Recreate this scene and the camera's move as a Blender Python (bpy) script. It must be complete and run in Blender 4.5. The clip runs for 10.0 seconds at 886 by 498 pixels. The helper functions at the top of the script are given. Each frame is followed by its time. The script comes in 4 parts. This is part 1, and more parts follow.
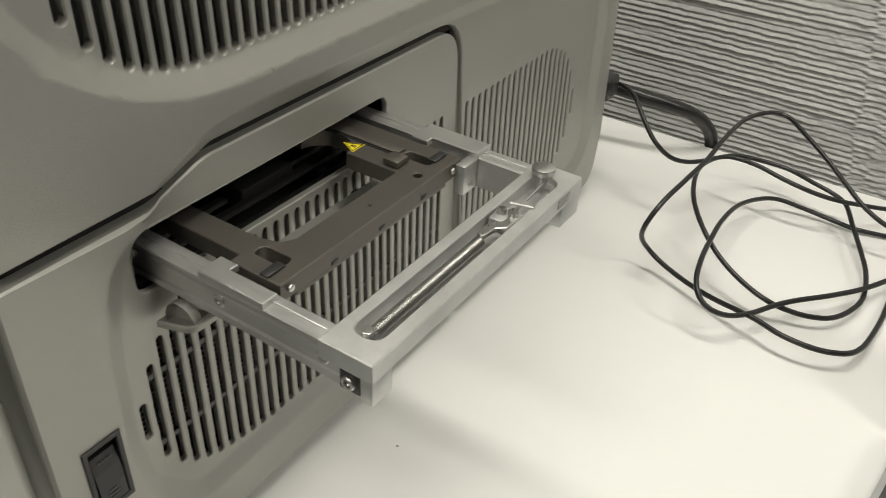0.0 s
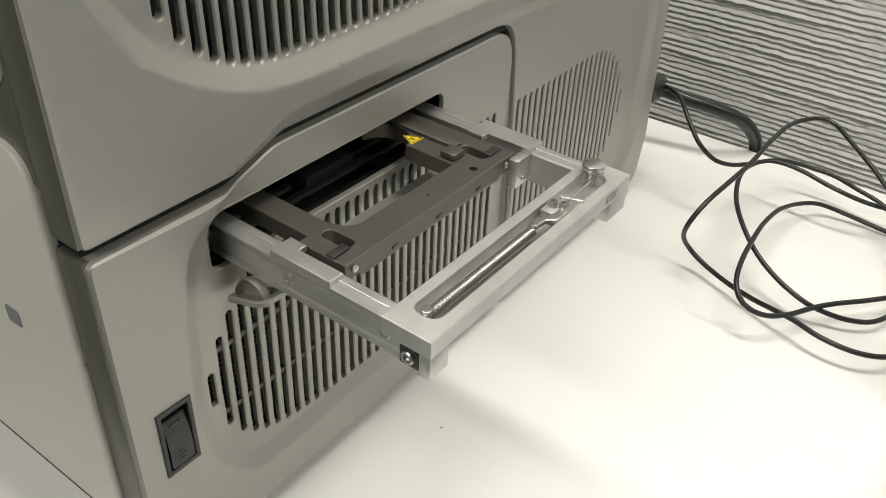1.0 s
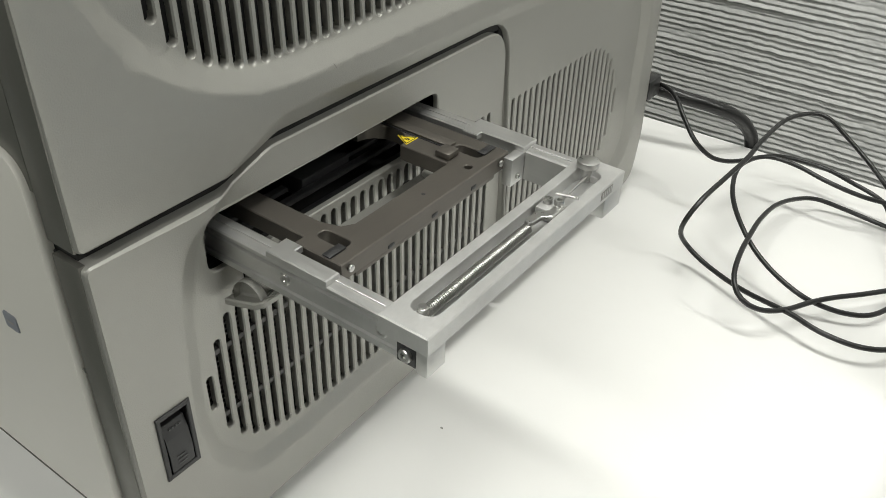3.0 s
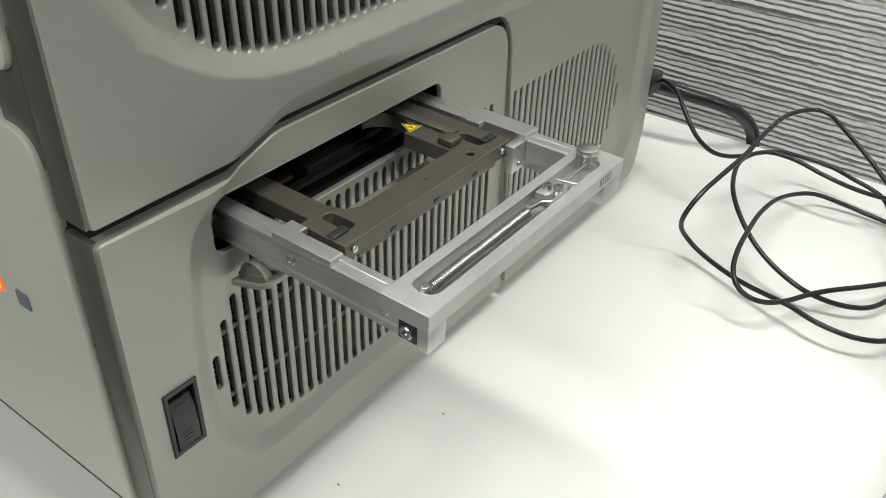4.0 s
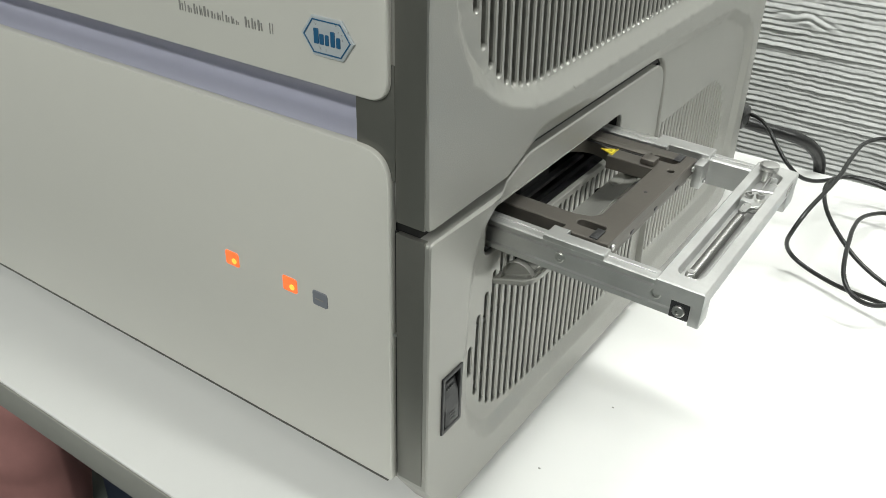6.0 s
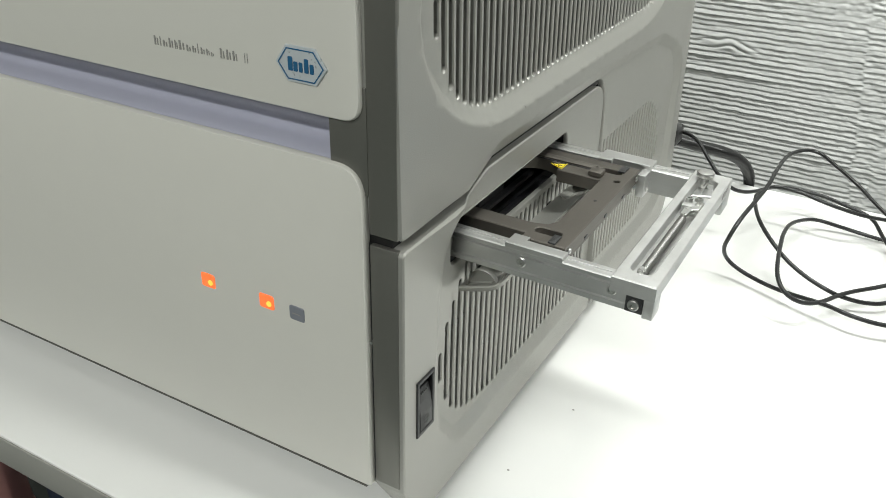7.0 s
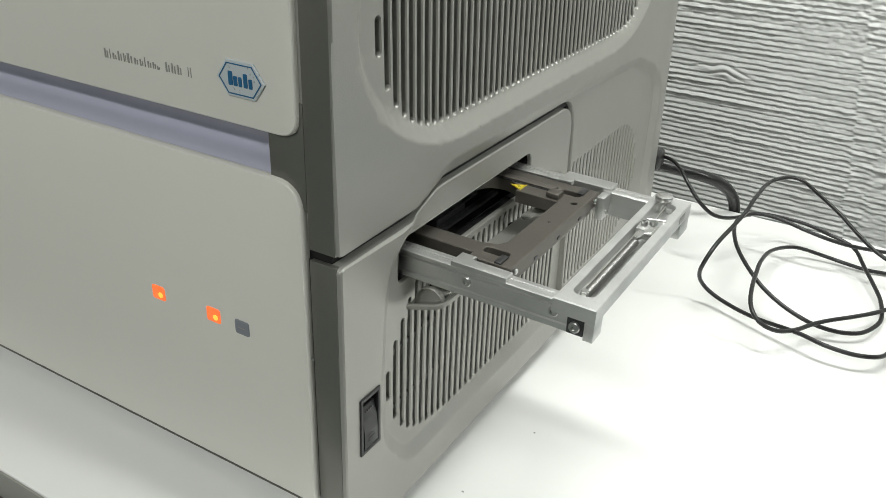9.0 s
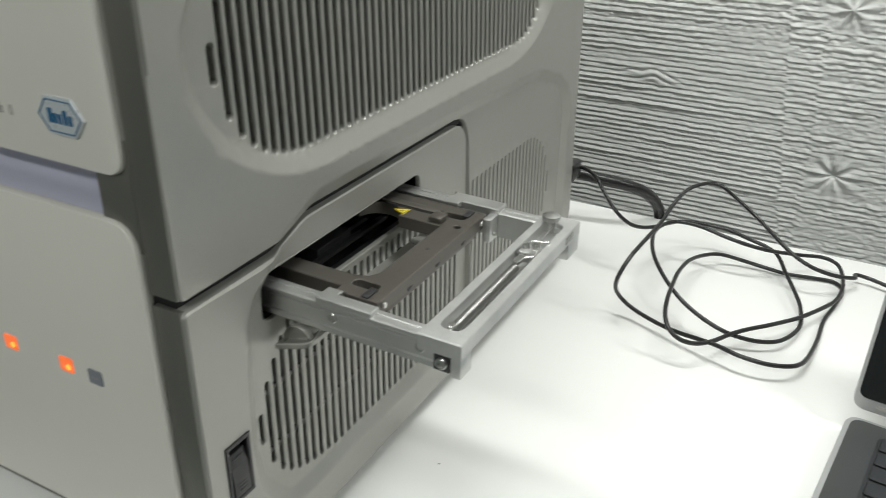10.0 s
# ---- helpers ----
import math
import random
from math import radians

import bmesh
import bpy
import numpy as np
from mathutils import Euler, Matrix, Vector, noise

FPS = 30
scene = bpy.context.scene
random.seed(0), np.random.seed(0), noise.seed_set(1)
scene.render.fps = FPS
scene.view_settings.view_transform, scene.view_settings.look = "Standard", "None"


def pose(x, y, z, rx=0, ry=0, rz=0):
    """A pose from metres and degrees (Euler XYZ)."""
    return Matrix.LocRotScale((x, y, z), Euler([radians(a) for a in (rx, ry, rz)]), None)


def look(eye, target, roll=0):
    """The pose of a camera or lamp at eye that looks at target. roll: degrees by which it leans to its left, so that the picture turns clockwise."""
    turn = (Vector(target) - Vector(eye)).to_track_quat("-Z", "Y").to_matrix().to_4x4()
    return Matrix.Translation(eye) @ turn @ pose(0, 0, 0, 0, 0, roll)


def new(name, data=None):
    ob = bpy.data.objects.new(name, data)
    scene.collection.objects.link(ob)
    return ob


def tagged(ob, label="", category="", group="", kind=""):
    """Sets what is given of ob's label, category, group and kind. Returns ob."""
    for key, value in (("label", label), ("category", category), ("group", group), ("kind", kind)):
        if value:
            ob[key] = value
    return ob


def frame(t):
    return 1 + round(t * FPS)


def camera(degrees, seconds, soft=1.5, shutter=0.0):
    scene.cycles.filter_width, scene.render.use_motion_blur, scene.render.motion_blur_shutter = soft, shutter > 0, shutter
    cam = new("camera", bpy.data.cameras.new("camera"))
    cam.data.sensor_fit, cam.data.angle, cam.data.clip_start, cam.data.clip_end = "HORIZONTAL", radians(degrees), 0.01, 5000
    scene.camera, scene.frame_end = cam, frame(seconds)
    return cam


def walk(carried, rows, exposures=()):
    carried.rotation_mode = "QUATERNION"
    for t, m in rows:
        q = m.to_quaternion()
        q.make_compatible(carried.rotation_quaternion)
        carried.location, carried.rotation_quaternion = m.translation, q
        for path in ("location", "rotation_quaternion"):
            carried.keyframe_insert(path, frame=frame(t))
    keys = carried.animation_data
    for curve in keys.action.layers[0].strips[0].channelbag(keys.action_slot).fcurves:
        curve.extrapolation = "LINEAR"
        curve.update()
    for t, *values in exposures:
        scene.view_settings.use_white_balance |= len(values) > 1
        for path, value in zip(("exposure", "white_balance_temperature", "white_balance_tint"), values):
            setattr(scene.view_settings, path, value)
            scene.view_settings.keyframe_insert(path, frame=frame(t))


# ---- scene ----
cam = camera(55.4, 10.0, 0.5, 0.28)
PATH = [
    (0, (0.26, -0.11, 0.413), (-0.618, 1.276, -0.73), 2.5),
    (0.5, (0.259, -0.126, 0.42), (-0.681, 1.207, -0.737), 2.8),
    (1, (0.265, -0.133, 0.422), (-0.68, 1.202, -0.728), 2.7),
    (1.5, (0.267, -0.134, 0.421), (-0.678, 1.206, -0.725), 2.2),
    (2, (0.263, -0.133, 0.422), (-0.684, 1.214, -0.714), 1.9),
    (3.5, (0.273, -0.135, 0.419), (-0.678, 1.202, -0.725), 1.6),
    (4, (0.277, -0.143, 0.418), (-0.684, 1.193, -0.72), 1.8),
    (4.5, (0.27, -0.157, 0.417), (-0.698, 1.155, -0.741), 2.9),
    (5, (0.249, -0.218, 0.418), (-0.762, 1.077, -0.722), 4.1),
    (5.2, (0.222, -0.243, 0.424), (-0.783, 1.073, -0.697), 3.6),
    (6.3, (0.201, -0.302, 0.435), (-0.724, 1.16, -0.569), 0.8),
    (6.5, (0.199, -0.313, 0.434), (-0.695, 1.183, -0.548), 0.7),
    (7, (0.209, -0.326, 0.438), (-0.649, 1.201, -0.527), 1.2),
    (7.5, (0.227, -0.322, 0.438), (-0.655, 1.206, -0.503), 1.5),
    (8, (0.236, -0.317, 0.438), (-0.651, 1.212, -0.498), 1.7),
    (8.5, (0.241, -0.311, 0.438), (-0.651, 1.22, -0.488), 1.8),
    (9, (0.243, -0.306, 0.437), (-0.656, 1.225, -0.485), 2.0),
    (9.5, (0.25, -0.294, 0.438), (-0.652, 1.24, -0.474), 1.9),
    (10, (0.279, -0.251, 0.439), (-0.562, 1.321, -0.467), 0.7),
]
EXPOSURES = [(0.0, -0.38, 7150, 12), (0.6, -0.08, 7100, 12), (1.5, -0.08, 7000, 12), (3.5, -0.10, 6600, 10), (4.5, -0.05, 6520, 9), (5.0, 0.12, 6500, 9), (6.5, 0.32, 6500, 9), (8.0, 0.22, 6500, 9),
             (9.0, 0.18, 6500, 9), (9.6, 0.14, 6500, 9), (10.0, -0.06, 6500, 9)]
walk(cam, [(t, look(e, g, r)) for t, e, g, r in PATH], EXPOSURES)

# ---- light ----
world = bpy.data.worlds.new("room_air")
world.use_nodes = True
world.node_tree.nodes["Background"].inputs[0].default_value = (1.0, 0.98, 0.94, 1)
world.node_tree.nodes["Background"].inputs[1].default_value = 0.03
scene.world = world


def unseen_lamp(x, y, sx, sy, watts):
    d = bpy.data.lights.new("unseen_lamp", "AREA")
    d.shape, d.size, d.size_y, d.energy, d.color = "RECTANGLE", sx, sy, watts, (0.97, 1.0, 0.965)
    ob = new("unseen_lamp", d)
    ob.matrix_basis = pose(x, y, 1.93)
    return ob


unseen_lamp(0.10, 0.36, 1.2, 0.22, 29)
# Unseen lamps added to brighten the front panel, the side shell and the room
unseen_lamp(0.10, -0.95, 1.2, 0.22, 2.5)
unseen_lamp(0.10, -2.00, 1.2, 0.22, 40)
unseen_lamp(2.0, 0.20, 1.2, 0.22, 28)
unseen_lamp(-2.0, -3.3, 1.2, 0.22, 40)


# ---- materials ----
def material(name, color, rough=0.5, metal=0.0, vary=0.06, scale=30.0, bump=0.0, bump_scale=800.0, grain=None, coat=0.0,
             rough_vary=0.08, stain=0.05, emit=0.0):
    """Colour with a fine and a broad variation, uneven gloss and fine relief, all in object metres."""
    m = bpy.data.materials.new(name)
    m.use_nodes = True
    nt = m.node_tree
    n, l = nt.nodes, nt.links
    b = n["Principled BSDF"]
    tc = n.new("ShaderNodeTexCoord")
    mp = n.new("ShaderNodeMapping")
    l.new(tc.outputs["Object"], mp.inputs[0])
    if grain:
        mp.inputs["Scale"].default_value = grain
    fine = n.new("ShaderNodeTexNoise")
    fine.inputs["Scale"].default_value, fine.inputs["Detail"].default_value = scale * 6, 5
    broad = n.new("ShaderNodeTexNoise")
    broad.inputs["Scale"].default_value, broad.inputs["Detail"].default_value = scale * 0.3, 3
    l.new(mp.outputs[0], fine.inputs["Vector"])
    l.new(tc.outputs["Object"], broad.inputs["Vector"])
    lo, hi = [c * (1 - vary) for c in color], [min(1, c * (1 + vary)) for c in color]
    mix = n.new("ShaderNodeMix")
    mix.data_type = "RGBA"
    mix.inputs[6].default_value, mix.inputs[7].default_value = (*lo, 1), (*hi, 1)
    l.new(fine.outputs["Fac"], mix.inputs[0])
    mul = n.new("ShaderNodeMix")
    mul.data_type, mul.blend_type = "RGBA", "MULTIPLY"
    mul.inputs[0].default_value = 1.0
    ramp = n.new("ShaderNodeMapRange")
    ramp.inputs["From Min"].default_value, ramp.inputs["From Max"].default_value = 0.3, 0.7
    ramp.inputs["To Min"].default_value, ramp.inputs["To Max"].default_value = 1 - stain * 2, 1.0
    l.new(broad.outputs["Fac"], ramp.inputs["Value"])
    l.new(mix.outputs[2], mul.inputs[6])
    l.new(ramp.outputs[0], mul.inputs[7])
    l.new(mul.outputs[2], b.inputs["Base Color"])
    rr = n.new("ShaderNodeMapRange")
    rr.inputs["To Min"].default_value, rr.inputs["To Max"].default_value = max(0.02, rough - rough_vary), min(1, rough + rough_vary)
    l.new(fine.outputs["Fac"], rr.inputs["Value"])
    l.new(rr.outputs[0], b.inputs["Roughness"])
    b.inputs["Metallic"].default_value = metal
    b.inputs["Coat Weight"].default_value = coat
    if bump:
        tex = n.new("ShaderNodeTexNoise")
        tex.inputs["Scale"].default_value, tex.inputs["Detail"].default_value = bump_scale, 3
        l.new(mp.outputs[0], tex.inputs["Vector"])
        bp = n.new("ShaderNodeBump")
        bp.inputs["Strength"].default_value, bp.inputs["Distance"].default_value = bump, 0.0006
        l.new(tex.outputs["Fac"], bp.inputs["Height"])
        l.new(bp.outputs[0], b.inputs["Normal"])
    if emit:
        l.new(mul.outputs[2], b.inputs["Emission Color"])
        b.inputs["Emission Strength"].default_value = emit
    return m


SHELL = material("grey_shell_paint", (0.362, 0.357, 0.330), 0.39, 0.46, 0.04, 30, 0.25, 1400, stain=0.02)
FRAME = material("dark_grey_front_tone", (0.185, 0.182, 0.164), 0.36, 0.62, 0.04, 30, 0.2, 1400, stain=0.02)
WHITE_PANEL = material("cream_white_panel", (0.66, 0.645, 0.595), 0.38, 0, 0.015, 12, 0.05, 900, stain=0.012)
# Lavender tint: a reflection put into the groove's colour
RECESS = material("grey_plastic_lavender_reflection", (0.46, 0.46, 0.55), 0.4, 0, 0.02, 20, 0.08, 900, stain=0.02)
# Near-black: shade of the hollow body and its gaps, put into the colour
DARK = material("near_black_inner_shade", (0.008, 0.008, 0.008), 0.6, 0.0, 0.2, 40, stain=0.1)
INNER_GREY = material("dull_steel_and_rib_shade", (0.11, 0.11, 0.106), 0.5, 0.5, 0.15, 40, stain=0.1)
BLACK = material("black_moulded_plastic", (0.022, 0.022, 0.023), 0.42, 0, 0.2, 60, 0.3, 1500, stain=0.05)
MARK = material("faint_grey_moulded_mark", (0.075, 0.075, 0.075), 0.5)
SWITCH = material("dark_grey_switch_plastic", (0.020, 0.020, 0.021), 0.4, 0, 0.1, 60, 0.2, 1500)
RUBBER = material("black_cable_rubber", (0.010, 0.010, 0.010), 0.31, 0, 0.25, 60, 0.2, 900)
ALU = material("brushed_aluminium", (0.64, 0.637, 0.625), 0.42, 0.9, 0.06, 90, 0.2, 700, grain=(0.12, 1, 1), stain=0.10, rough_vary=0.10)
ALU_CROSS = material("milled_aluminium", (0.65, 0.647, 0.635), 0.45, 0.88, 0.06, 130, 0.18, 900, grain=(1, 0.5, 1), stain=0.09, rough_vary=0.06)
SPRING = material("spring_steel", (0.40, 0.395, 0.38), 0.34, 1.0, 0.08, 80, stain=0.05)
STEEL = material("bright_steel", (0.58, 0.575, 0.56), 0.3, 1.0, 0.08, 80, stain=0.05)
BRONZE = material("taupe_anodised_plate", (0.155, 0.141, 0.124), 0.44, 0.7, 0.08, 40, 0.15, 700, grain=(1, 0.3, 1), stain=0.08)
YELLOW = material("yellow_warning_vinyl", (0.86, 0.68, 0.02), 0.45, 0, 0.03, 60)
INK = material("black_print", (0.02, 0.02, 0.02), 0.5)
GREY_INK = material("grey_print", (0.30, 0.29, 0.27), 0.5)
BLUE_INK = material("blue_badge_print", (0.012, 0.11, 0.24), 0.4)
BADGE = material("silver_badge_plate", (0.62, 0.66, 0.69), 0.3, 0.3, 0.03, 60)
BUTTON = material("slate_button_plastic", (0.20, 0.21, 0.24), 0.4, 0, 0.05, 80)
ORANGE = material("lit_orange_button", (1.0, 0.15, 0.04), 0.4, 0, 0.35, 50, emit=0.8)
SPOT = material("yellow_lamp_spot", (1.0, 0.42, 0.06), 0.4, emit=1.1)
TABLE = material("white_table_laminate", (0.84, 0.835, 0.815), 0.42, 0, 0.012, 8, 0.06, 500, stain=0.012)
EDGE = material("grey_edge_band", (0.30, 0.295, 0.27), 0.5, 0, 0.06, 30)
WALLPAPER = material("white_embossed_wallpaper", (0.69, 0.69, 0.676), 0.5, 0, 0.03, 25, 0.25, 700, stain=0.03)
# Mid grey for unseen walls and ceiling, dimming what the shell reflects
PLASTER = material("dulled_unseen_wall_grey", (0.42, 0.42, 0.40), 0.7, 0, 0.03, 6, 0.1, 200)
FLOOR_MAT = material("dark_green_grey_vinyl", (0.10, 0.115, 0.105), 0.5, 0, 0.12, 8, 0.1, 300)
PINK = material("dusty_pink_sack_paper", (0.46, 0.22, 0.205), 0.7, 0, 0.08, 14, 0.5, 120, stain=0.08)
NAVY = material("dark_blue_box_card", (0.02, 0.03, 0.055), 0.6, 0, 0.1, 20)
DECK = material("dark_grey_laptop_metal", (0.075, 0.075, 0.075), 0.42, 0.5, 0.05, 60, 0.1, 1200)
SILVER = material("silver_laptop_rim", (0.50, 0.50, 0.50), 0.36, 0.7, 0.04, 60)
KEY = material("black_key_plastic", (0.02, 0.02, 0.021), 0.5, 0, 0.1, 80)
SCREEN = material("black_screen_glass", (0.006, 0.008, 0.009), 0.12, 0, 0.05, 20, coat=0.4)
SCREEN_BLUE = material("lit_blue_screen_window", (0.02, 0.28, 0.62), 0.3, 0, 0.05, 20, emit=0.8)


# ---- building helpers ----
def thing(name, base, label, category, group=""):
    ob = new(name)
    ob.empty_display_size = 0.02
    ob.matrix_basis = pose(*base)
    return tagged(ob, label, category, group)


def finish(name, bm, mat, smooth=32.0):
    me = bpy.data.meshes.new(name)
    bmesh.ops.recalc_face_normals(bm, faces=bm.faces)
    bm.to_mesh(me)
    bm.free()
    me.materials.append(mat)
    me.shade_smooth()
    me.set_sharp_from_angle(angle=radians(smooth))
    return me


def put(name, me, parent=None, label=""):
    ob = new(name, me)
    if parent is not None:
        ob.parent = parent
        ob.matrix_parent_inverse = parent.matrix_basis.inverted() if parent.data is None else Matrix.Identity(4)
    if label:
        ob["label"] = label
    return ob


def part(name, bm, mat, parent=None, label="", smooth=32.0):
    return put(name, finish(name, bm, mat, smooth), parent, label)


def box(x0, x1, y0, y1, z0, z1, bevel=0.0, segs=2, bm=None, m=None):
    bm = bm or bmesh.new()
    r = bmesh.ops.create_cube(bm, size=1.0)
    mat = Matrix.Translation(((x0 + x1) / 2, (y0 + y1) / 2, (z0 + z1) / 2)) @ Matrix.Diagonal((x1 - x0, y1 - y0, z1 - z0, 1))
    bmesh.ops.transform(bm, matrix=(m @ mat) if m else mat, verts=r["verts"])
    if bevel:
        edges = list({e for v in r["verts"] for e in v.link_edges})
        bmesh.ops.bevel(bm, geom=edges, offset=bevel, segments=segs, affect="EDGES", profile=0.5)
    return bm


AXIS = {"x": Euler((0, radians(90), 0)).to_matrix().to_4x4(), "y": Euler((radians(-90), 0, 0)).to_matrix().to_4x4(), "z": Matrix.Identity(4)}


def disc(bm, at, r, h, axis="z", segs=20, bevel=0.0, r2=None):
    """A cylinder from at, h long along the axis."""
    out = bmesh.ops.create_cone(bm, cap_ends=True, segments=segs, radius1=r, radius2=r if r2 is None else r2, depth=h)
    rim = [e for e in {e for v in out["verts"] for e in v.link_edges} if all(len(f.verts) > 4 or f.verts for f in e.link_faces) and any(len(f.verts) > 4 for f in e.link_faces)]
    geo = out["verts"]
    if bevel:
        res = bmesh.ops.bevel(bm, geom=rim, offset=bevel, segments=2, affect="EDGES", profile=0.5)
        geo = list({v for v in geo if v.is_valid} | set(res["verts"]))
    bmesh.ops.transform(bm, matrix=Matrix.Translation(at) @ AXIS[axis] @ Matrix.Translation((0, 0, h / 2)), verts=geo)
    return bm


def bolt(name, at, r, h, axis, parent, label="steel socket-head bolt"):
    """A round head with a hexagonal socket sunk into its face; h may be negative, along the axis."""
    bm = bmesh.new()
    rings = [(r, 0), (r, 0.75), (r * 0.86, 1.0), (r * 0.55, 1.0), (r * 0.5, 0.45)]
    seg, loops = 18, []
    for rad, k in rings:
        loops.append([bm.verts.new(Vector((rad * math.cos(a), rad * math.sin(a), k * abs(h)))) for a in [2 * math.pi * i / seg for i in range(seg)]])
    for a, b in zip(loops, loops[1:]):
        for i in range(seg):
            bm.faces.new((a[i], a[(i + 1) % seg], b[(i + 1) % seg], b[i]))
    bm.faces.new(loops[-1])
    flip = Matrix.Identity(4) if h > 0 else Matrix.Rotation(math.pi, 4, "X")
    bmesh.ops.transform(bm, matrix=Matrix.Translation(at) @ AXIS[axis] @ flip, verts=bm.verts)
    return part(name, bm, STEEL, parent, label)


def spline(points, step=0.004):
    """Points along a smooth line through the given ones."""
    p = [Vector(q) for q in points]
    p = [p[0] * 2 - p[1], *p, p[-1] * 2 - p[-2]]
    out = []
    for a, b, c, d in zip(p, p[1:], p[2:], p[3:]):
        n = max(2, int((c - b).length / step))
        for i in range(n):
            t = i / n
            out.append(0.5 * ((2 * b) + (c - a) * t + (2 * a - 5 * b + 4 * c - d) * t * t + (3 * b - a - 3 * c + d) * t ** 3))
    return out + [p[-2]]


def tube(points, r, sides=10, bm=None):
    bm = bm or bmesh.new()
    loops, up = [], Vector((0.13, 0.2, 1)).normalized()
    for i, q in enumerate(points):
        t = (points[min(i + 1, len(points) - 1)] - points[max(i - 1, 0)]).normalized()
        side = t.cross(up)
        side = side.normalized() if side.length > 1e-6 else Vector((1, 0, 0))
        up = side.cross(t).normalized()
        rad = r(i / max(1, len(points) - 1)) if callable(r) else r
        loops.append([bm.verts.new(q + rad * (math.cos(a) * side + math.sin(a) * up)) for a in [2 * math.pi * k / sides for k in range(sides)]])
    for a, b in zip(loops, loops[1:]):
        for i in range(sides):
            bm.faces.new((a[i], a[(i + 1) % sides], b[(i + 1) % sides], b[i]))
    bm.faces.new(loops[0]), bm.faces.new(loops[-1])
    return bm


def offset_loop(loop, d):
    """A closed loop of 2D points moved by d to the outside (inside where d is negative)."""
    p = [Vector(q) for q in loop]
    n = len(p)
    area = sum(p[i].x * p[(i + 1) % n].y - p[(i + 1) % n].x * p[i].y for i in range(n))
    s = 1 if area > 0 else -1
    out = []
    for i in range(n):
        a, b, c = p[i - 1], p[i], p[(i + 1) % n]
        e, g = (b - a).normalized(), (c - b).normalized()
        m, k = Vector((e.y, -e.x)) * s, Vector((g.y, -g.x)) * s
        w = m + k
        w = w / max(0.35, 1 + m.dot(k)) if w.length > 1e-6 else m
        out.append(b + w * d)
    return out


def round_loop(points, radii, segs=6):
    """A closed 2D loop with each corner rounded by its own radius."""
    p, n, out = [Vector(q) for q in points], len(points), []
    for i in range(n):
        r = radii[i] if isinstance(radii, (list, tuple)) else radii
        a, b, c = p[i - 1], p[i], p[(i + 1) % n]
        if r <= 0:
            out.append(b)
            continue
        u, v = (a - b).normalized(), (c - b).normalized()
        half = u.angle(v) / 2
        d = min(r / math.tan(half), 0.49 * (a - b).length, 0.49 * (c - b).length)
        s, e = b + u * d, b + v * d
        for k in range(segs + 1):
            t = k / segs
            out.append((1 - t) ** 2 * s + 2 * t * (1 - t) * b + t * t * e)
    return out


def sheet(name, outer, holes, to_world, mat, parent, depth, hole_depth=None, bevel=0.0006, hole_bevel=0.0005, rise=None, extra=(), back=False, label=""):
    """A plate cut from a 2D outline with openings. to_world maps (u, v, w), w being the height over the face; rise(u, v) shapes the face."""
    hole_depth = depth if hole_depth is None else hole_depth
    rise = rise or (lambda u, v: 0.0)
    loops = [[Vector(q) for q in outer]] + [[Vector(q) for q in h] for h in holes]
    front = [offset_loop(loops[0], -bevel)] + [offset_loop(h, hole_bevel) for h in loops[1:]]
    verts, faces = [], []
    for lp in front:
        faces.append(list(range(len(verts), len(verts) + len(lp))))
        verts += lp
    verts += [Vector(q) for q in extra]
    from mathutils.geometry import delaunay_2d_cdt
    vo, _, fo, ov, _, _ = delaunay_2d_cdt(verts, [], faces, 2, 1e-7)
    bm = bmesh.new()
    bv = [bm.verts.new(to_world(q.x, q.y, rise(q.x, q.y))) for q in vo]
    where = {}
    for i, src in enumerate(ov):
        for k in src:
            where[k] = i
    for f in fo:
        bm.faces.new([bv[i] for i in f])
    low = {}
    for j, lp in enumerate(loops):
        bev, dep = (bevel, depth) if j == 0 else (hole_bevel, hole_depth)
        ids = faces[j]
        n = len(lp)
        top = [bv[where[k]] for k in ids]
        prev = top
        ks = (0.3, 1.0) if bev > 0.0009 else (1.0,)
        for q in ks:
            ring = []
            for i in range(n):
                g, w = front[j][i], lp[i]
                u = g.lerp(w, math.sin(q * math.pi / 2) if len(ks) > 1 else 1)
                drop = bev * (1 - math.cos(q * math.pi / 2)) if len(ks) > 1 else bev
                ring.append(bm.verts.new(to_world(u.x, u.y, rise(w.x, w.y) - drop)))
            for i in range(n):
                a, b = (i, (i + 1) % n)
                if prev[a] != prev[b]:
                    bm.faces.new((prev[a], prev[b], ring[b], ring[a]))
            prev = ring
        ring = [bm.verts.new(to_world(q.x, q.y, min(rise(q.x, q.y) - bev, 0) - dep)) for q in lp]
        for i in range(n):
            a, b = (i, (i + 1) % n)
            bm.faces.new((prev[a], prev[b], ring[b], ring[a]))
        low[j] = ring
    if back:
        v2, idx = [], []
        for lp in loops:
            idx.append(list(range(len(v2), len(v2) + len(lp))))
            v2 += lp
        flat = [v for j in range(len(loops)) for v in low[j]]
        vo2, _, fo2, ov2, _, _ = delaunay_2d_cdt(v2, [], idx, 2, 1e-7)
        if len(vo2) == len(flat):
            for f in fo2:
                bm.faces.new([flat[ov2[i][0]] for i in f])
    return part(name, bm, mat, parent, label)


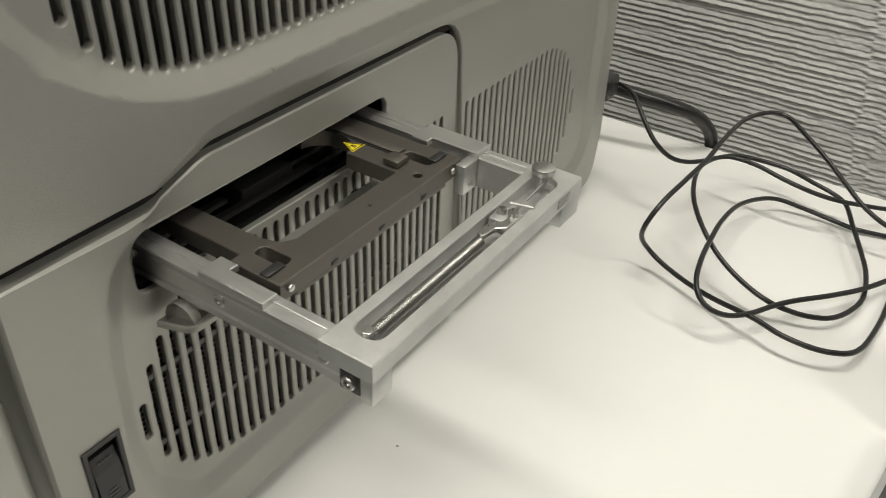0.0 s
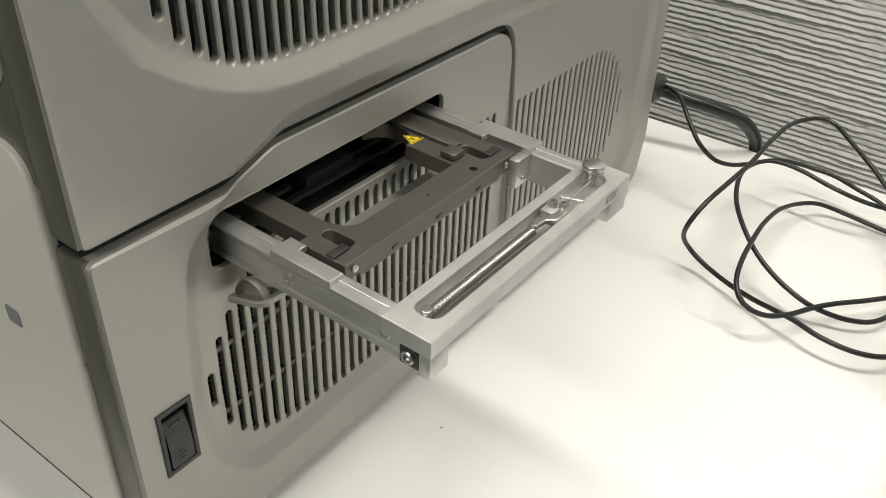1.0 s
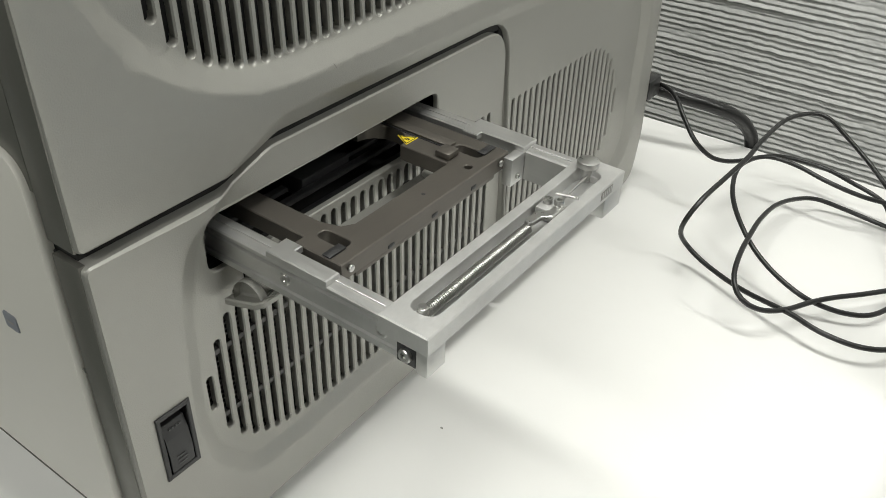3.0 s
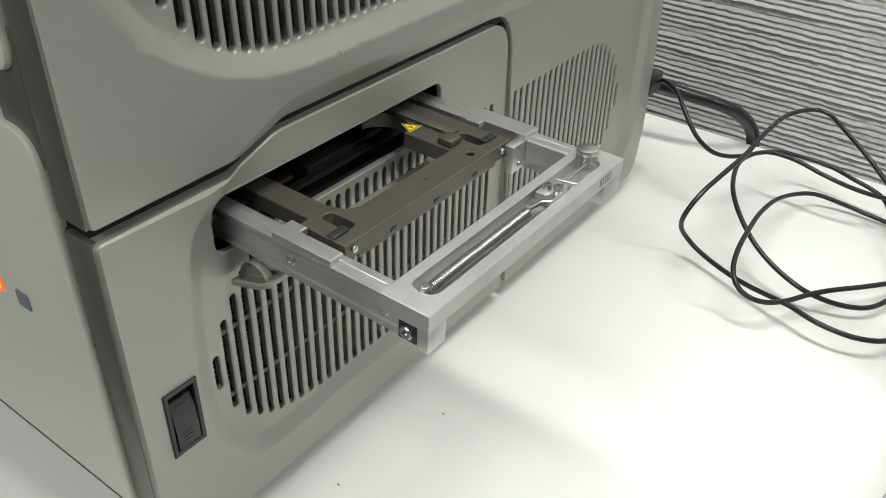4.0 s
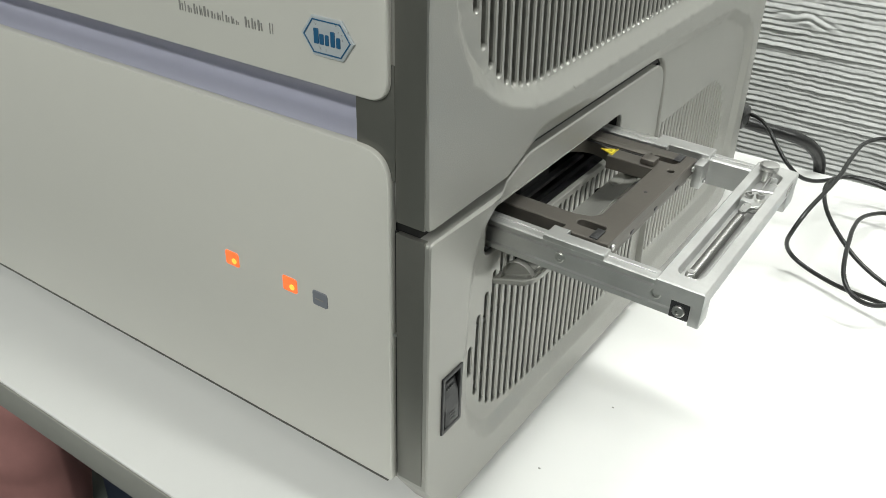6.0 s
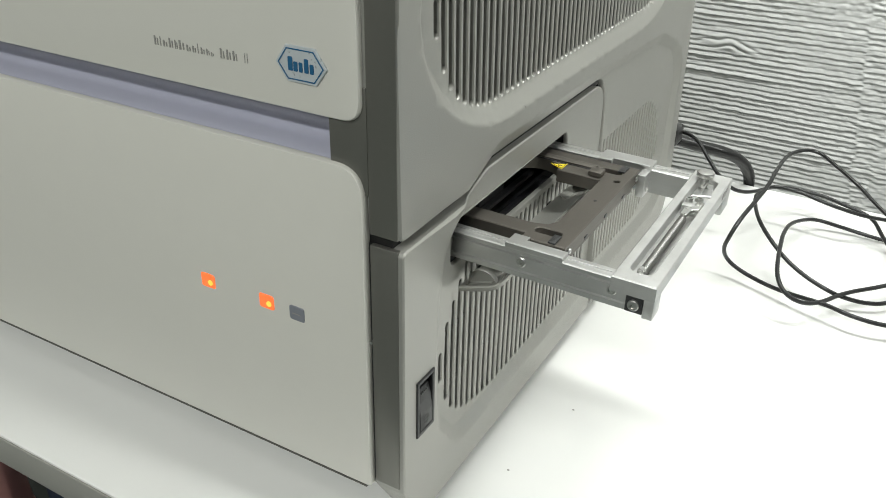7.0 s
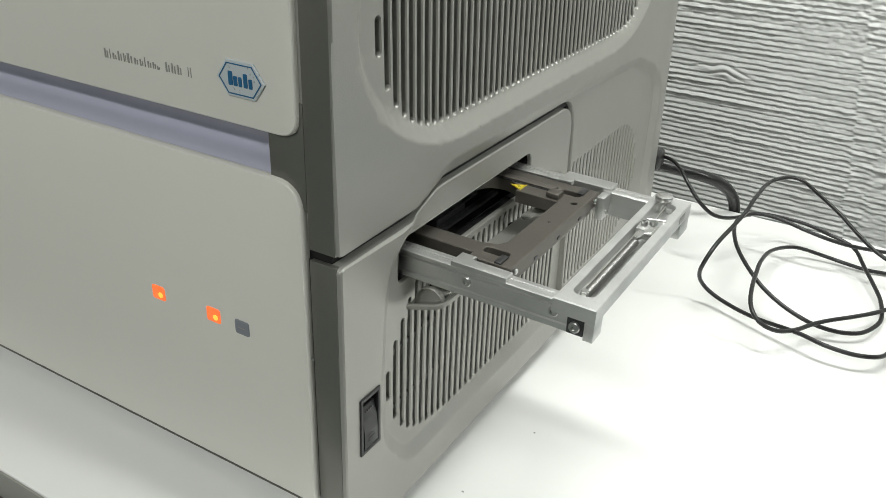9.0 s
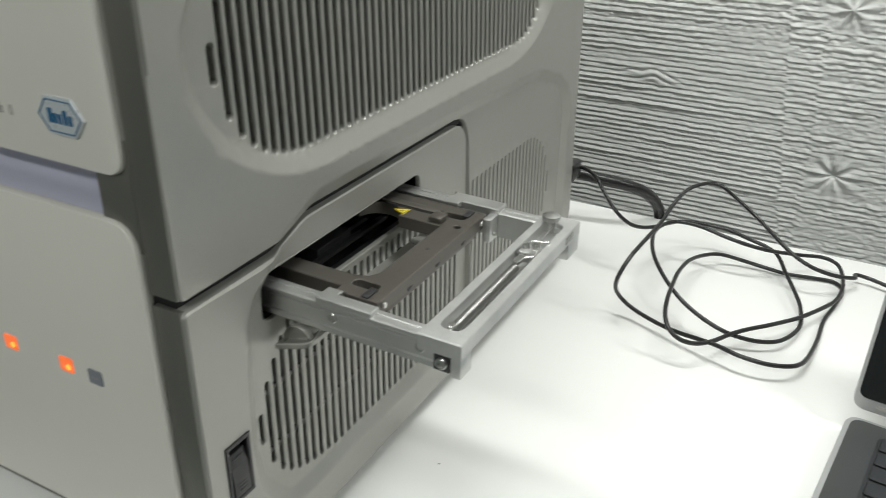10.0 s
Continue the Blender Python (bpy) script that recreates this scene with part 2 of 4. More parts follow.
def distance_to(loop):
    """A function: how far a 2D point lies inside a closed loop (negative outside)."""
    a = np.array([tuple(q) for q in loop])
    b = np.roll(a, -1, axis=0)

    def far(u, v):
        p = np.array((u, v))
        ab, ap = b - a, p - a
        t = np.clip((ap * ab).sum(1) / np.maximum((ab * ab).sum(1), 1e-12), 0, 1)
        d = np.sqrt(((ap - ab * t[:, None]) ** 2).sum(1)).min()
        y0, y1 = a[:, 1], b[:, 1]
        cross = (y0 > v) != (y1 > v)
        xs = a[:, 0] + (v - y0) / np.where(y1 == y0, 1e-9, y1 - y0) * (b[:, 0] - a[:, 0])
        return d if (cross & (u < xs)).sum() % 2 else -d
    return far


def ramp(t):
    """A straight slope between two levels."""
    t = min(1.0, max(0.0, t))
    return t


def smooth(t):
    t = min(1.0, max(0.0, t))
    return t * t * (3 - 2 * t)


# ---- room ----
def structure(name, bm, mat, label=""):
    return tagged(part(name, bm, mat), label or "", "", "", "structure")


TABLE_FRONT, TABLE_BACK, WALL_Y, FLOOR_Z, CEIL_Z = -0.065, 0.717, 1.12, -0.75, 1.95
structure("floor", box(-3, 3.5, -5.5, 1.25, FLOOR_Z - 0.1, FLOOR_Z), FLOOR_MAT, "dark green-grey vinyl floor")
structure("ceiling", box(-3, 3.5, -5.5, 1.25, CEIL_Z, CEIL_Z + 0.1), PLASTER, "plain grey ceiling closing the room, unseen")
structure("wall_west", box(-3.1, -3, -5.5, 1.25, FLOOR_Z, CEIL_Z), PLASTER, "plain grey wall closing the room, unseen")
structure("wall_east", box(3.5, 3.6, -5.5, 1.25, FLOOR_Z, CEIL_Z), PLASTER, "plain grey wall closing the room, unseen")
structure("wall_south", box(-3, 3.5, -5.6, -5.5, FLOOR_Z, CEIL_Z), PLASTER, "plain grey wall closing the room, unseen")


WALL_X0, WALL_X1, WALL_Z0, WALL_Z1 = -0.32, 0.56, -0.36, 0.30


def pulled(x, z, px, pz, rad, depth, folds):
    """How far, and to what height, a puncture draws the paper into radiating folds."""
    d = math.hypot(x - px, z - pz)
    if d >= rad:
        return 0.0, 0.0
    k = smooth(1 - d / rad)
    a = math.atan2(z - pz, x - px)
    fold = 0.0030 * math.sin(a * folds + 2.2 * noise.noise((a * 1.5, px * 9, 1))) * min(1.0, d / (0.3 * rad))
    return k, fold - depth * max(0.0, 1 - d / (0.35 * rad)) ** 2


def paper_relief(x, z):
    """Height of the embossed paper: ragged level ridges in upright strips with uneven seams, punctured and torn in places."""
    seam_a = 0.137 - 0.12 * (z - 0.11) + 0.006 * noise.noise((z * 22, 3.1, 0))
    seam_b = 0.187 - 0.04 * (z - 0.07) + 0.008 * noise.noise((z * 26, 7.7, 0))
    strip = 0 if x < seam_a else (1 if x < seam_b else 2)
    wob = 0.0012 * noise.noise((x * 5, z * 9, strip * 7.0)) + 0.0008 * noise.noise((x * 34, z * 60, strip)) + 0.0007 * noise.noise((x * 95, z * 30, 5))
    ph = (z + wob + (0.0, 0.0042, 0.0071)[strip]) / 0.0086
    f = ph - math.floor(ph)
    saw = f / 0.22 if f < 0.22 else (1 - f) / 0.78
    row = math.floor(ph)
    strong = 0.75 + 0.75 * noise.noise((row * 1.7, x * 3.5, strip * 3.3)) + 0.35 * noise.noise((row * 3.1, x * 22, 1))
    calm = smooth((noise.noise((x * 5 + 4, z * 8, 9)) + 0.60) * 1.5)
    h = 0.0031 * saw * max(0.12, strong) * (0.55 + 0.45 * calm) * (1.0, 0.85, 0.55)[strip]
    torn = 0.45 + 0.7 * smooth((x - 0.02) * 5) + 0.9 * smooth((z - 0.08) * 7)
    h += 0.0010 * noise.noise((x * 42, z * 80, 2)) * torn + 0.0011 * noise.noise((x * 130, z * 190, 8)) * torn
    h += 0.0013 * abs(noise.noise((x * 27, z * 95, 4))) * torn
    for hole in ((0.235, -0.050, 0.062, 0.007, 9), (0.212, 0.202, 0.055, -0.006, 8), (0.330, 0.070, 0.050, 0.004, 7)):
        k, g = pulled(x, z, *hole)
        h = h * (1 - k) + (0.002 + g) * k
    dx, dz = (x + 0.068) / 0.062, (z - 0.068 + 0.10 * (x + 0.068)) / 0.015
    d = dx * dx + dz * dz
    if d < 1:
        h = h * d + (1 - d) * 0.0036 * abs(math.sin(dz * 4.0 + 5.0 * abs(dx - 0.1) + noise.noise((x * 50, z * 50, 3))))
    for seam in (seam_a, seam_b):
        d = abs(x - seam)
        if d < 0.006:
            h += 0.0016 * (1 - d / 0.006) * (0.4 + noise.noise((z * 70, seam, 2)))
    return h


def embossed_wall():
    nx, nz = 350, 560
    co, faces = [], []
    for j in range(nz):
        z = WALL_Z0 + (WALL_Z1 - WALL_Z0) * j / (nz - 1)
        for i in range(nx):
            x = WALL_X0 + (WALL_X1 - WALL_X0) * i / (nx - 1)
            co.append((x, WALL_Y - paper_relief(x, z), z))
    for j in range(nz - 1):
        for i in range(nx - 1):
            a = j * nx + i
            faces.append((a, a + 1, a + nx + 1, a + nx))
    me = bpy.data.meshes.new("wall_north")
    me.from_pydata(co, [], faces)
    me.materials.append(WALLPAPER)
    me.shade_smooth()
    tagged(new("wall_north", me), "white embossed ridged foam wallpaper, torn and creased", "", "", "structure")


embossed_wall()
bm = box(-3, WALL_X0, WALL_Y, WALL_Y + 0.1, FLOOR_Z, CEIL_Z)
box(WALL_X1, 3.5, WALL_Y, WALL_Y + 0.1, FLOOR_Z, CEIL_Z, bm=bm)
box(WALL_X0, WALL_X1, WALL_Y, WALL_Y + 0.1, WALL_Z1, CEIL_Z, bm=bm)
box(WALL_X0, WALL_X1, WALL_Y, WALL_Y + 0.1, FLOOR_Z, WALL_Z0, bm=bm)
box(WALL_X0, WALL_X1, WALL_Y + 0.012, WALL_Y + 0.1, WALL_Z0, WALL_Z1, bm=bm)
structure("wall_north_plain", bm, WALLPAPER, "white papered wall behind the table")

# ---- table ----
table = thing("work_table", (0.2, 0.3, FLOOR_Z), "white laminate work table with a grey edge band against the wall", "table")
part("tabletop", box(-1.3, 1.5, TABLE_FRONT + 0.002, TABLE_BACK, -0.028, 0.0, 0.0015), TABLE, table)
part("edge_band", box(-1.3, 1.5, TABLE_FRONT, TABLE_FRONT + 0.0018, -0.029, -0.0012, 0.0006), EDGE, table, "grey plastic edge band")
for lx in (-1.25, 1.45):
    for ly in (0.02, 0.62):
        part("leg", box(lx - 0.025, lx + 0.025, ly - 0.025, ly + 0.025, FLOOR_Z, -0.029, 0.003), EDGE, table)

# ---- analyser: shells ----
machine = thing("lab_analyser", (-0.28, 0.28, 0.0), "grey and cream benchtop laboratory analyser with vented side on table", "lab instrument")


def vent(columns, w):
    """The opening for a row of upright slots, (y, bottom, top) each, and the slats between them."""
    top, bottom, slats = [], [], []
    r = w / 2
    for k, (y, zb, zt) in enumerate(columns):
        arc = [2 * math.pi * i / 12 for i in range(7)]
        top += [(y - r * math.cos(a), zt - r + r * math.sin(a)) for a in arc]
        bottom += [(y - r * math.cos(a), zb + r - r * math.sin(a)) for a in arc]
        if k + 1 < len(columns):
            y2, zb2, zt2 = columns[k + 1]
            zj, zk = min(zt, zt2) - r - 0.0012, max(zb, zb2) + r + 0.0012
            top += [(y + r, zj), (y2 - r, zj)]
            bottom += [(y + r, zk), (y2 - r, zk)]
            slats.append((y + r, y2 - r, zk - 0.0008, zj + 0.0008))
    return top + bottom[::-1], slats


def add_slats(slats, parent, face):
    for a, b, z0, z1 in slats:
        bm = bmesh.new()
        prof = [(0.0, 0.0042), (0.0, 0.0008), (0.0007, 0.0), (b - a - 0.0007, 0.0), (b - a, 0.0008), (b - a, 0.0042)]
        rows = []
        for z in (z0, z1):
            x = face(0.5 * (a + b), z) - 0.00015
            rows.append([bm.verts.new((x - d, a + u, z)) for u, d in prof])
        for i in range(len(prof) - 1):
            bm.faces.new((rows[0][i], rows[0][i + 1], rows[1][i + 1], rows[1][i]))
        bm.faces.new((rows[0][-1], rows[0][0], rows[1][0], rows[1][-1]))
        part("slat", bm, SHELL, parent)


def rim_points(loop, width):
    pts = []
    for d in (0.005, 0.0018, 0.0005, -0.0007, -0.002, -0.5 * width, 0.002 - width, 0.0007 - width, -width - 0.0005, -width - 0.0018):
        lp = offset_loop(loop, d)
        for a, b in zip(lp, lp[1:] + lp[:1]):
            n = max(1, int((b - a).length / 0.006))
            pts += [a.lerp(b, i / n) for i in range(n)]
    return pts


def grid_points(y0, y1, z0, z1, step):
    return [Vector((y0 + i * step + 0.0007 * (j % 2), z0 + j * step)) for i in range(int((y1 - y0) / step)) for j in range(int((z1 - z0) / step))]


PITCH, SLOT = 0.00795, 0.0040
side = lambda u, v, w: Vector((w, u, v))

# lower shell: the switch corner, the tray opening and the vents below it
LOW_RIM = round_loop([(0.40, 0.040), (0.40, 0.30), (0.112, 0.30), (0.071, 0.2235), (0.046, 0.205), (0.0385, 0.17), (0.0355, 0.11), (0.040, 0.075), (0.066, 0.040)],
                     [0, 0, 0.02, 0.02, 0.025, 0.03, 0.03, 0.03, 0.03], 5)
low_inside = distance_to(LOW_RIM)
DEEP = 0.0052


def low_face(u, v):
    return 0.0022 - DEEP * ramp(low_inside(u, v) / 0.010)


low_outline = round_loop([(0.0, 0.2215), (0.0, 0.05), (0.019, 0.019), (0.034, 0.014), (0.3190, 0.014), (0.3180, 0.04), (0.3130, 0.2312), (0.106, 0.2312), (0.076, 0.2215)],
                         [0.004, 0.006, 0.006, 0.006, 0.002, 0.002, 0.022, 0.03, 0.03], 6)
tops = {0: 0.1245, 1: 0.1435, 2: 0.1555, 3: 0.1670}
bots = {0: 0.1020, 1: 0.0830, 2: 0.0715, 3: 0.0645, 4: 0.0600, 5: 0.0570, 6: 0.0550, 7: 0.0535, 8: 0.0525, 9: 0.0515}
low_hole, low_slats = vent([(0.0508 + PITCH * k, bots.get(k, 0.051), tops.get(k, 0.1770)) for k in range(32)], SLOT)
TRAY_HOLE = round_loop([(0.061, 0.1815), (0.2395, 0.1815), (0.2395, 0.2125), (0.061, 0.2125)], 0.007, 5)
SWITCH_HOLE = [(0.0145, 0.0867), (0.0325, 0.0867), (0.0325, 0.1267), (0.0145, 0.1267)]
lower_shell = sheet("lower_shell", low_outline, [low_hole, TRAY_HOLE, SWITCH_HOLE], side, SHELL, machine, 0.0186, 0.003, 0.0009, 0.0006, low_face,
                    rim_points(LOW_RIM, 0.010) + grid_points(0.004, 0.318, 0.02, 0.23, 0.012), label="warm grey moulded lower side shell with upright vent slots")
add_slats(low_slats, lower_shell, low_face)
# Ribs share the shell's paint; the darker grey puts their shade into it
for z in (0.0915, 0.1345):
    part("cross_rib", box(-0.0080, -0.0048, 0.038, 0.312, z - 0.0017, z + 0.0017, 0.0004), INNER_GREY, lower_shell)

# upper shell: the upper vents and the rear part that comes down to the table
UP_RIM = [(0.256 + s * (0.124 + 0.110 * math.cos(a)), 0.337 + 0.0785 * math.sin(a) * s) for s in (1, -1) for a in [math.pi * (i / 24 - 0.5) for i in range(25)]]
REAR_RIM = round_loop([(0.25, 0.036), (0.536, 0.036), (0.536, 0.212), (0.455, 0.2400), (0.300, 0.2465), (0.112, 0.2465), (0.062, 0.2240), (0.050, 0.190), (0.25, 0.15)],
                      [0.0, 0.05, 0.06, 0.05, 0.03, 0.03, 0.03, 0.0, 0.0], 8)
up_inside, rear_inside = distance_to(UP_RIM), distance_to(REAR_RIM)


def up_face(u, v):
    lean = -0.0012 * smooth((v - 0.20) / 0.03) - 0.020 * max(0.0, v - 0.23)
    return 0.0022 + lean - 0.0072 * ramp(up_inside(u, v) / 0.010) - DEEP * ramp(rear_inside(u, v) / 0.010)


up_outline = round_loop([(0.0, 0.2275), (0.080, 0.2275), (0.112, 0.2355), (0.3180, 0.2355), (0.3235, 0.04), (0.3250, 0.014), (0.552, 0.014), (0.560, 0.06), (0.560, 0.494), (0.0, 0.494)],
                        [0.004, 0.03, 0.03, 0.024, 0.002, 0.002, 0.022, 0.01, 0.02, 0.012], 5)
ends = [0.3225, 0.3030, 0.2915, 0.2840, 0.2785, 0.2750, 0.2725, 0.2710, 0.2700]
ups = []
for k in range(54):
    zb = ends[min(k, 53 - k, 8)]
    ups.append((0.0490 + PITCH * k, zb, 0.666 - zb))
up_hole, up_slats = vent(ups, 0.0046)
rounding = [0.0, 0.0009, 0.0031, 0.0069, 0.0118, 0.0191, 0.0311, 0.0503]
rears = []
for k in range(22):
    zt = 0.1764 - rounding[max(0, k - 14)]
    rears.append((0.3274 + 0.00802 * k, 0.229 - zt, zt))
rear_hole, rear_slats = vent(rears, 0.0034)
upper_shell = sheet("upper_shell", up_outline, [up_hole, rear_hole], side, SHELL, machine, 0.0186, 0.004, 0.0014, 0.0011, up_face,
                    rim_points(UP_RIM, 0.010) + rim_points(REAR_RIM, 0.010) + grid_points(0.004, 0.556, 0.02, 0.49, 0.016),
                    label="warm grey moulded upper side shell with long ventilation slots")
add_slats(up_slats, upper_shell, up_face)
add_slats(rear_slats, upper_shell, up_face)

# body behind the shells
# Near-black blocks standing for the shaded hollow inside; they also stop light
part("inner_shade_block", box(-0.545, -0.034, 0.03, 0.55, 0.03, 0.160, 0.002), DARK, machine, "near-black block standing for the shaded hollow body")
part("inner_shade_block", box(-0.545, -0.034, 0.03, 0.55, 0.236, 0.482, 0.002), DARK, machine, "near-black block standing for the shaded hollow body")
part("inner_shade_block", box(-0.545, -0.30, 0.03, 0.55, 0.161, 0.235, 0.002), DARK, machine, "near-black block standing for the shaded hollow body")
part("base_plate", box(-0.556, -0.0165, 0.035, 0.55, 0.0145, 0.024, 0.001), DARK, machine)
# Unseen sloped skirt, added to bounce light under the front panel
bm = bmesh.new()
ring = [[bm.verts.new((x, y, z)) for y, z in ((0.001, 0.0525), (0.001, 0.0495), (0.033, 0.0145), (0.036, 0.0175))] for x in (-0.556, -0.019)]
for i in range(4):
    bm.faces.new((ring[0][i], ring[0][(i + 1) % 4], ring[1][(i + 1) % 4], ring[1][i]))
bm.faces.new(ring[0]), bm.faces.new(ring[1][::-1])
part("front_bounce_skirt", bm, SHELL, machine)
part("top_cover", box(-0.572, -0.024, 0.002, 0.556, 0.4845, 0.4965, 0.004), SHELL, machine)
part("far_side_shell", box(-0.574, -0.5575, 0.0, 0.558, 0.014, 0.484, 0.003), SHELL, machine)
part("back_panel", box(-0.557, -0.0175, 0.551, 0.558, 0.026, 0.484, 0.001), SHELL, machine)
# Near-black pieces behind the panel gap: its shade put into the colour
part("panel_gap_shade", box(-0.0415, -0.0190, 0.0015, 0.010, 0.052, 0.2215, 0.0005), DARK, machine)
part("panel_gap_shade", box(-0.0415, -0.0190, 0.0030, 0.010, 0.2285, 0.482, 0.0005), DARK, machine)
part("corner_web", box(-0.0420, -0.0188, -0.0006, 0.0028, 0.250, 0.308, 0.0002), FRAME, machine)
# Front strip drawn in a darker grey than the side shell
for z0, z1 in ((0.0530, 0.2218), (0.2282, 0.484)):
    part("front_frame", box(-0.0188, -0.0012, -0.0006, 0.0030, z0, z1, 0.0005), FRAME, machine, "dark grey front frame strip")
# Near-black strips added in the shell gap, painting the shade that falls there
part("gap_shade_strip", box(-0.0330, -0.0062, 0.0030, 0.085, 0.2200, 0.2300, 0.0004), DARK, machine, "near-black strip standing for shade in the shell gap")
part("gap_shade_strip", box(-0.0330, -0.0085, 0.080, 0.311, 0.2285, 0.2370, 0.0004), DARK, machine, "near-black strip standing for shade in the shell gap")
part("gap_shade_strip", box(-0.0330, -0.0085, 0.3110, 0.3240, 0.195, 0.2340, 0.0004), DARK, machine, "near-black strip standing for shade in the shell gap")
part("gap_shade_strip", box(-0.0330, -0.0075, 0.3120, 0.3235, 0.016, 0.1940, 0.0004), DARK, machine, "near-black strip standing for shade in the shell gap")
for fx in (-0.52, -0.06):
    for fy in (0.07, 0.50):
        part("foot", disc(bmesh.new(), (fx, fy, 0.0), 0.014, 0.0150, bevel=0.001), RUBBER, machine, "black rubber foot")

# cream front panels, handle groove, badge, lettering and buttons
face_front = lambda u, v, w: Vector((u, -0.0035 - w, v))
R0 = -0.0208
lower_front = sheet("lower_front_panel", round_loop([(-0.556, 0.048), (R0, 0.048), (R0, 0.2655), (-0.556, 0.2655)], [0.004, 0.003, 0.018, 0.018], 8), [], face_front,
                    WHITE_PANEL, machine, 0.0045, bevel=0.0014, label="smooth cream white lower front panel")
# Thin dark strip added to draw the line along the panel's bottom edge
part("panel_bottom_line", box(-0.5555, R0 - 0.003, -0.0036, 0.0010, 0.0469, 0.0478, 0.0002), FRAME, lower_front)
upper_front = sheet("upper_front_panel", round_loop([(-0.556, 0.2895), (R0, 0.2895), (R0, 0.484), (-0.556, 0.484)], [0.012, 0.012, 0.01, 0.01], 8), [], face_front,
                    WHITE_PANEL, machine, 0.0045, bevel=0.0014, label="smooth cream white upper front panel")
bm = bmesh.new()
prof = [(0.0005, 0.2892), (0.012, 0.2890), (0.020, 0.2868), (0.0225, 0.2815), (0.0205, 0.2748), (0.014, 0.2695), (0.004, 0.2670), (0.0006, 0.2658)]
prof = [(q.x, q.y) for q in [p.to_2d() for p in spline([(a, b, 0) for a, b in prof], 0.002)]]
ring = [[bm.verts.new((x, y, z)) for y, z in prof] for x in (-0.556, -0.0425)]
for i in range(len(prof) - 1):
    bm.faces.new((ring[0][i], ring[0][i + 1], ring[1][i + 1], ring[1][i]))
part("handle_groove", bm, RECESS, machine, "grey concave handle groove, lavender reflection put into its colour")
part("panel_backing", box(-0.556, -0.076, 0.002, 0.004, 0.052, 0.262, 0.0004), DARK, machine)
part("panel_backing", box(-0.556, -0.076, 0.002, 0.004, 0.294, 0.482, 0.0004), DARK, machine)

badge_shape = [(-0.0708, 0.3146), (-0.0638, 0.3240), (-0.0456, 0.3240), (-0.0386, 0.3146), (-0.0456, 0.3052), (-0.0638, 0.3052)]
lift = lambda h: (lambda u, v, w: Vector((u, -0.0035 - h - w, v)))
badge = sheet("badge", badge_shape, [], lift(0.0012), BADGE, machine, 0.0012, bevel=0.0004, label="silver hexagonal maker's badge with blue outline")
sheet("badge_outline", offset_loop(badge_shape, -0.0014), [offset_loop(badge_shape, -0.0020)], lift(0.0015), BLUE_INK, badge, 0.0003, bevel=0.00005, hole_bevel=0.00005)
for i, (w, h) in enumerate(((0.0034, 0.0072), (0.0030, 0.0050), (0.0026, 0.0050), (0.0030, 0.0072), (0.0028, 0.0050))):
    u = -0.0625 + 0.0034 * i
    sheet("badge_bar", round_loop([(u, 0.3111), (u + w * 0.86, 0.3111), (u + w * 0.86, 0.3111 + h), (u, 0.3111 + h)], 0.0006, 3), [], lift(0.0015), BLUE_INK, badge, 0.0003, bevel=0.00005)
u = -0.1570
random.seed(5)
for i, (w, h) in enumerate(((3.6, 5), (1.6, 5), (3.6, 3.4), (3.6, 5), (2.4, 4.6), (4.6, 5), (3.6, 3.4), (3, 3.4), (1.6, 5), (3.2, 3.4), (2.6, 3.4), (2.2, 2), (0, 0), (3.6, 5), (3.6, 5), (3.6, 5), (0, 0), (1.2, 5), (1.2, 5))):
    w, h = w * 0.00105, h * 0.00105
    if w == 0:
        u += 0.0035
        continue
    sheet("letter_bar", [(u, 0.3094), (u + w * 0.30, 0.3094), (u + w * 0.30, 0.3094 + h), (u, 0.3094 + h)], [], lift(0.0003), GREY_INK, upper_front, 0.0002, bevel=0.00004)
    if w > 0.002:
        sheet("letter_bar", [(u + w * 0.55, 0.3096), (u + w * 0.75, 0.3096), (u + w * 0.75, 0.3092 + h * 0.8), (u + w * 0.55, 0.3092 + h * 0.8)], [], lift(0.0003), GREY_INK, upper_front, 0.0002, bevel=0.00004)
    u += w + 0.0006
for bx, bz, mat, label in ((-0.1402, 0.1630, ORANGE, "glowing orange indicator button"), (-0.0932, 0.1630, ORANGE, "glowing orange indicator button"), (-0.0702, 0.1620, BUTTON, "unlit slate grey button")):
    b = sheet("button", round_loop([(bx - 0.0056, bz - 0.005), (bx + 0.0056, bz - 0.005), (bx + 0.0056, bz + 0.005), (bx - 0.0056, bz + 0.005)], 0.002, 4), [], lift(0.0006), mat, lower_front, 0.0006, bevel=0.0004, label=label)
    if mat is ORANGE:
        part("lamp_spot", disc(bmesh.new(), (bx + 0.0022, -0.0043, bz - 0.0008), 0.0019, -0.0003, "y", 14), SPOT, b, "bright yellow lamp spot")
    if mat is BUTTON:
        sheet("button_mark", [(bx - 0.003, bz - 0.0004), (bx + 0.003, bz - 0.0004), (bx + 0.003, bz + 0.0002), (bx - 0.003, bz + 0.0002)], [], lift(0.0009), GREY_INK, b, 0.0002, bevel=0.00005)
part("panel_pin", disc(bmesh.new(), (-0.0194, -0.0012, 0.158), 0.0011, 0.0016, "y", 10), STEEL, machine)

# rocker switch
switch = sheet("power_switch", [(0.0135, 0.0835), (0.0335, 0.0835), (0.0335, 0.1255), (0.0135, 0.1255)], [[(0.0160, 0.0862), (0.0310, 0.0862), (0.0310, 0.1228), (0.0160, 0.1228)]],
               lambda u, v, w: Vector((0.0034 + w, u, v)), BLACK, machine, 0.0011, 0.010, bevel=0.0004, label="black rocker power switch")
bm = bmesh.new()
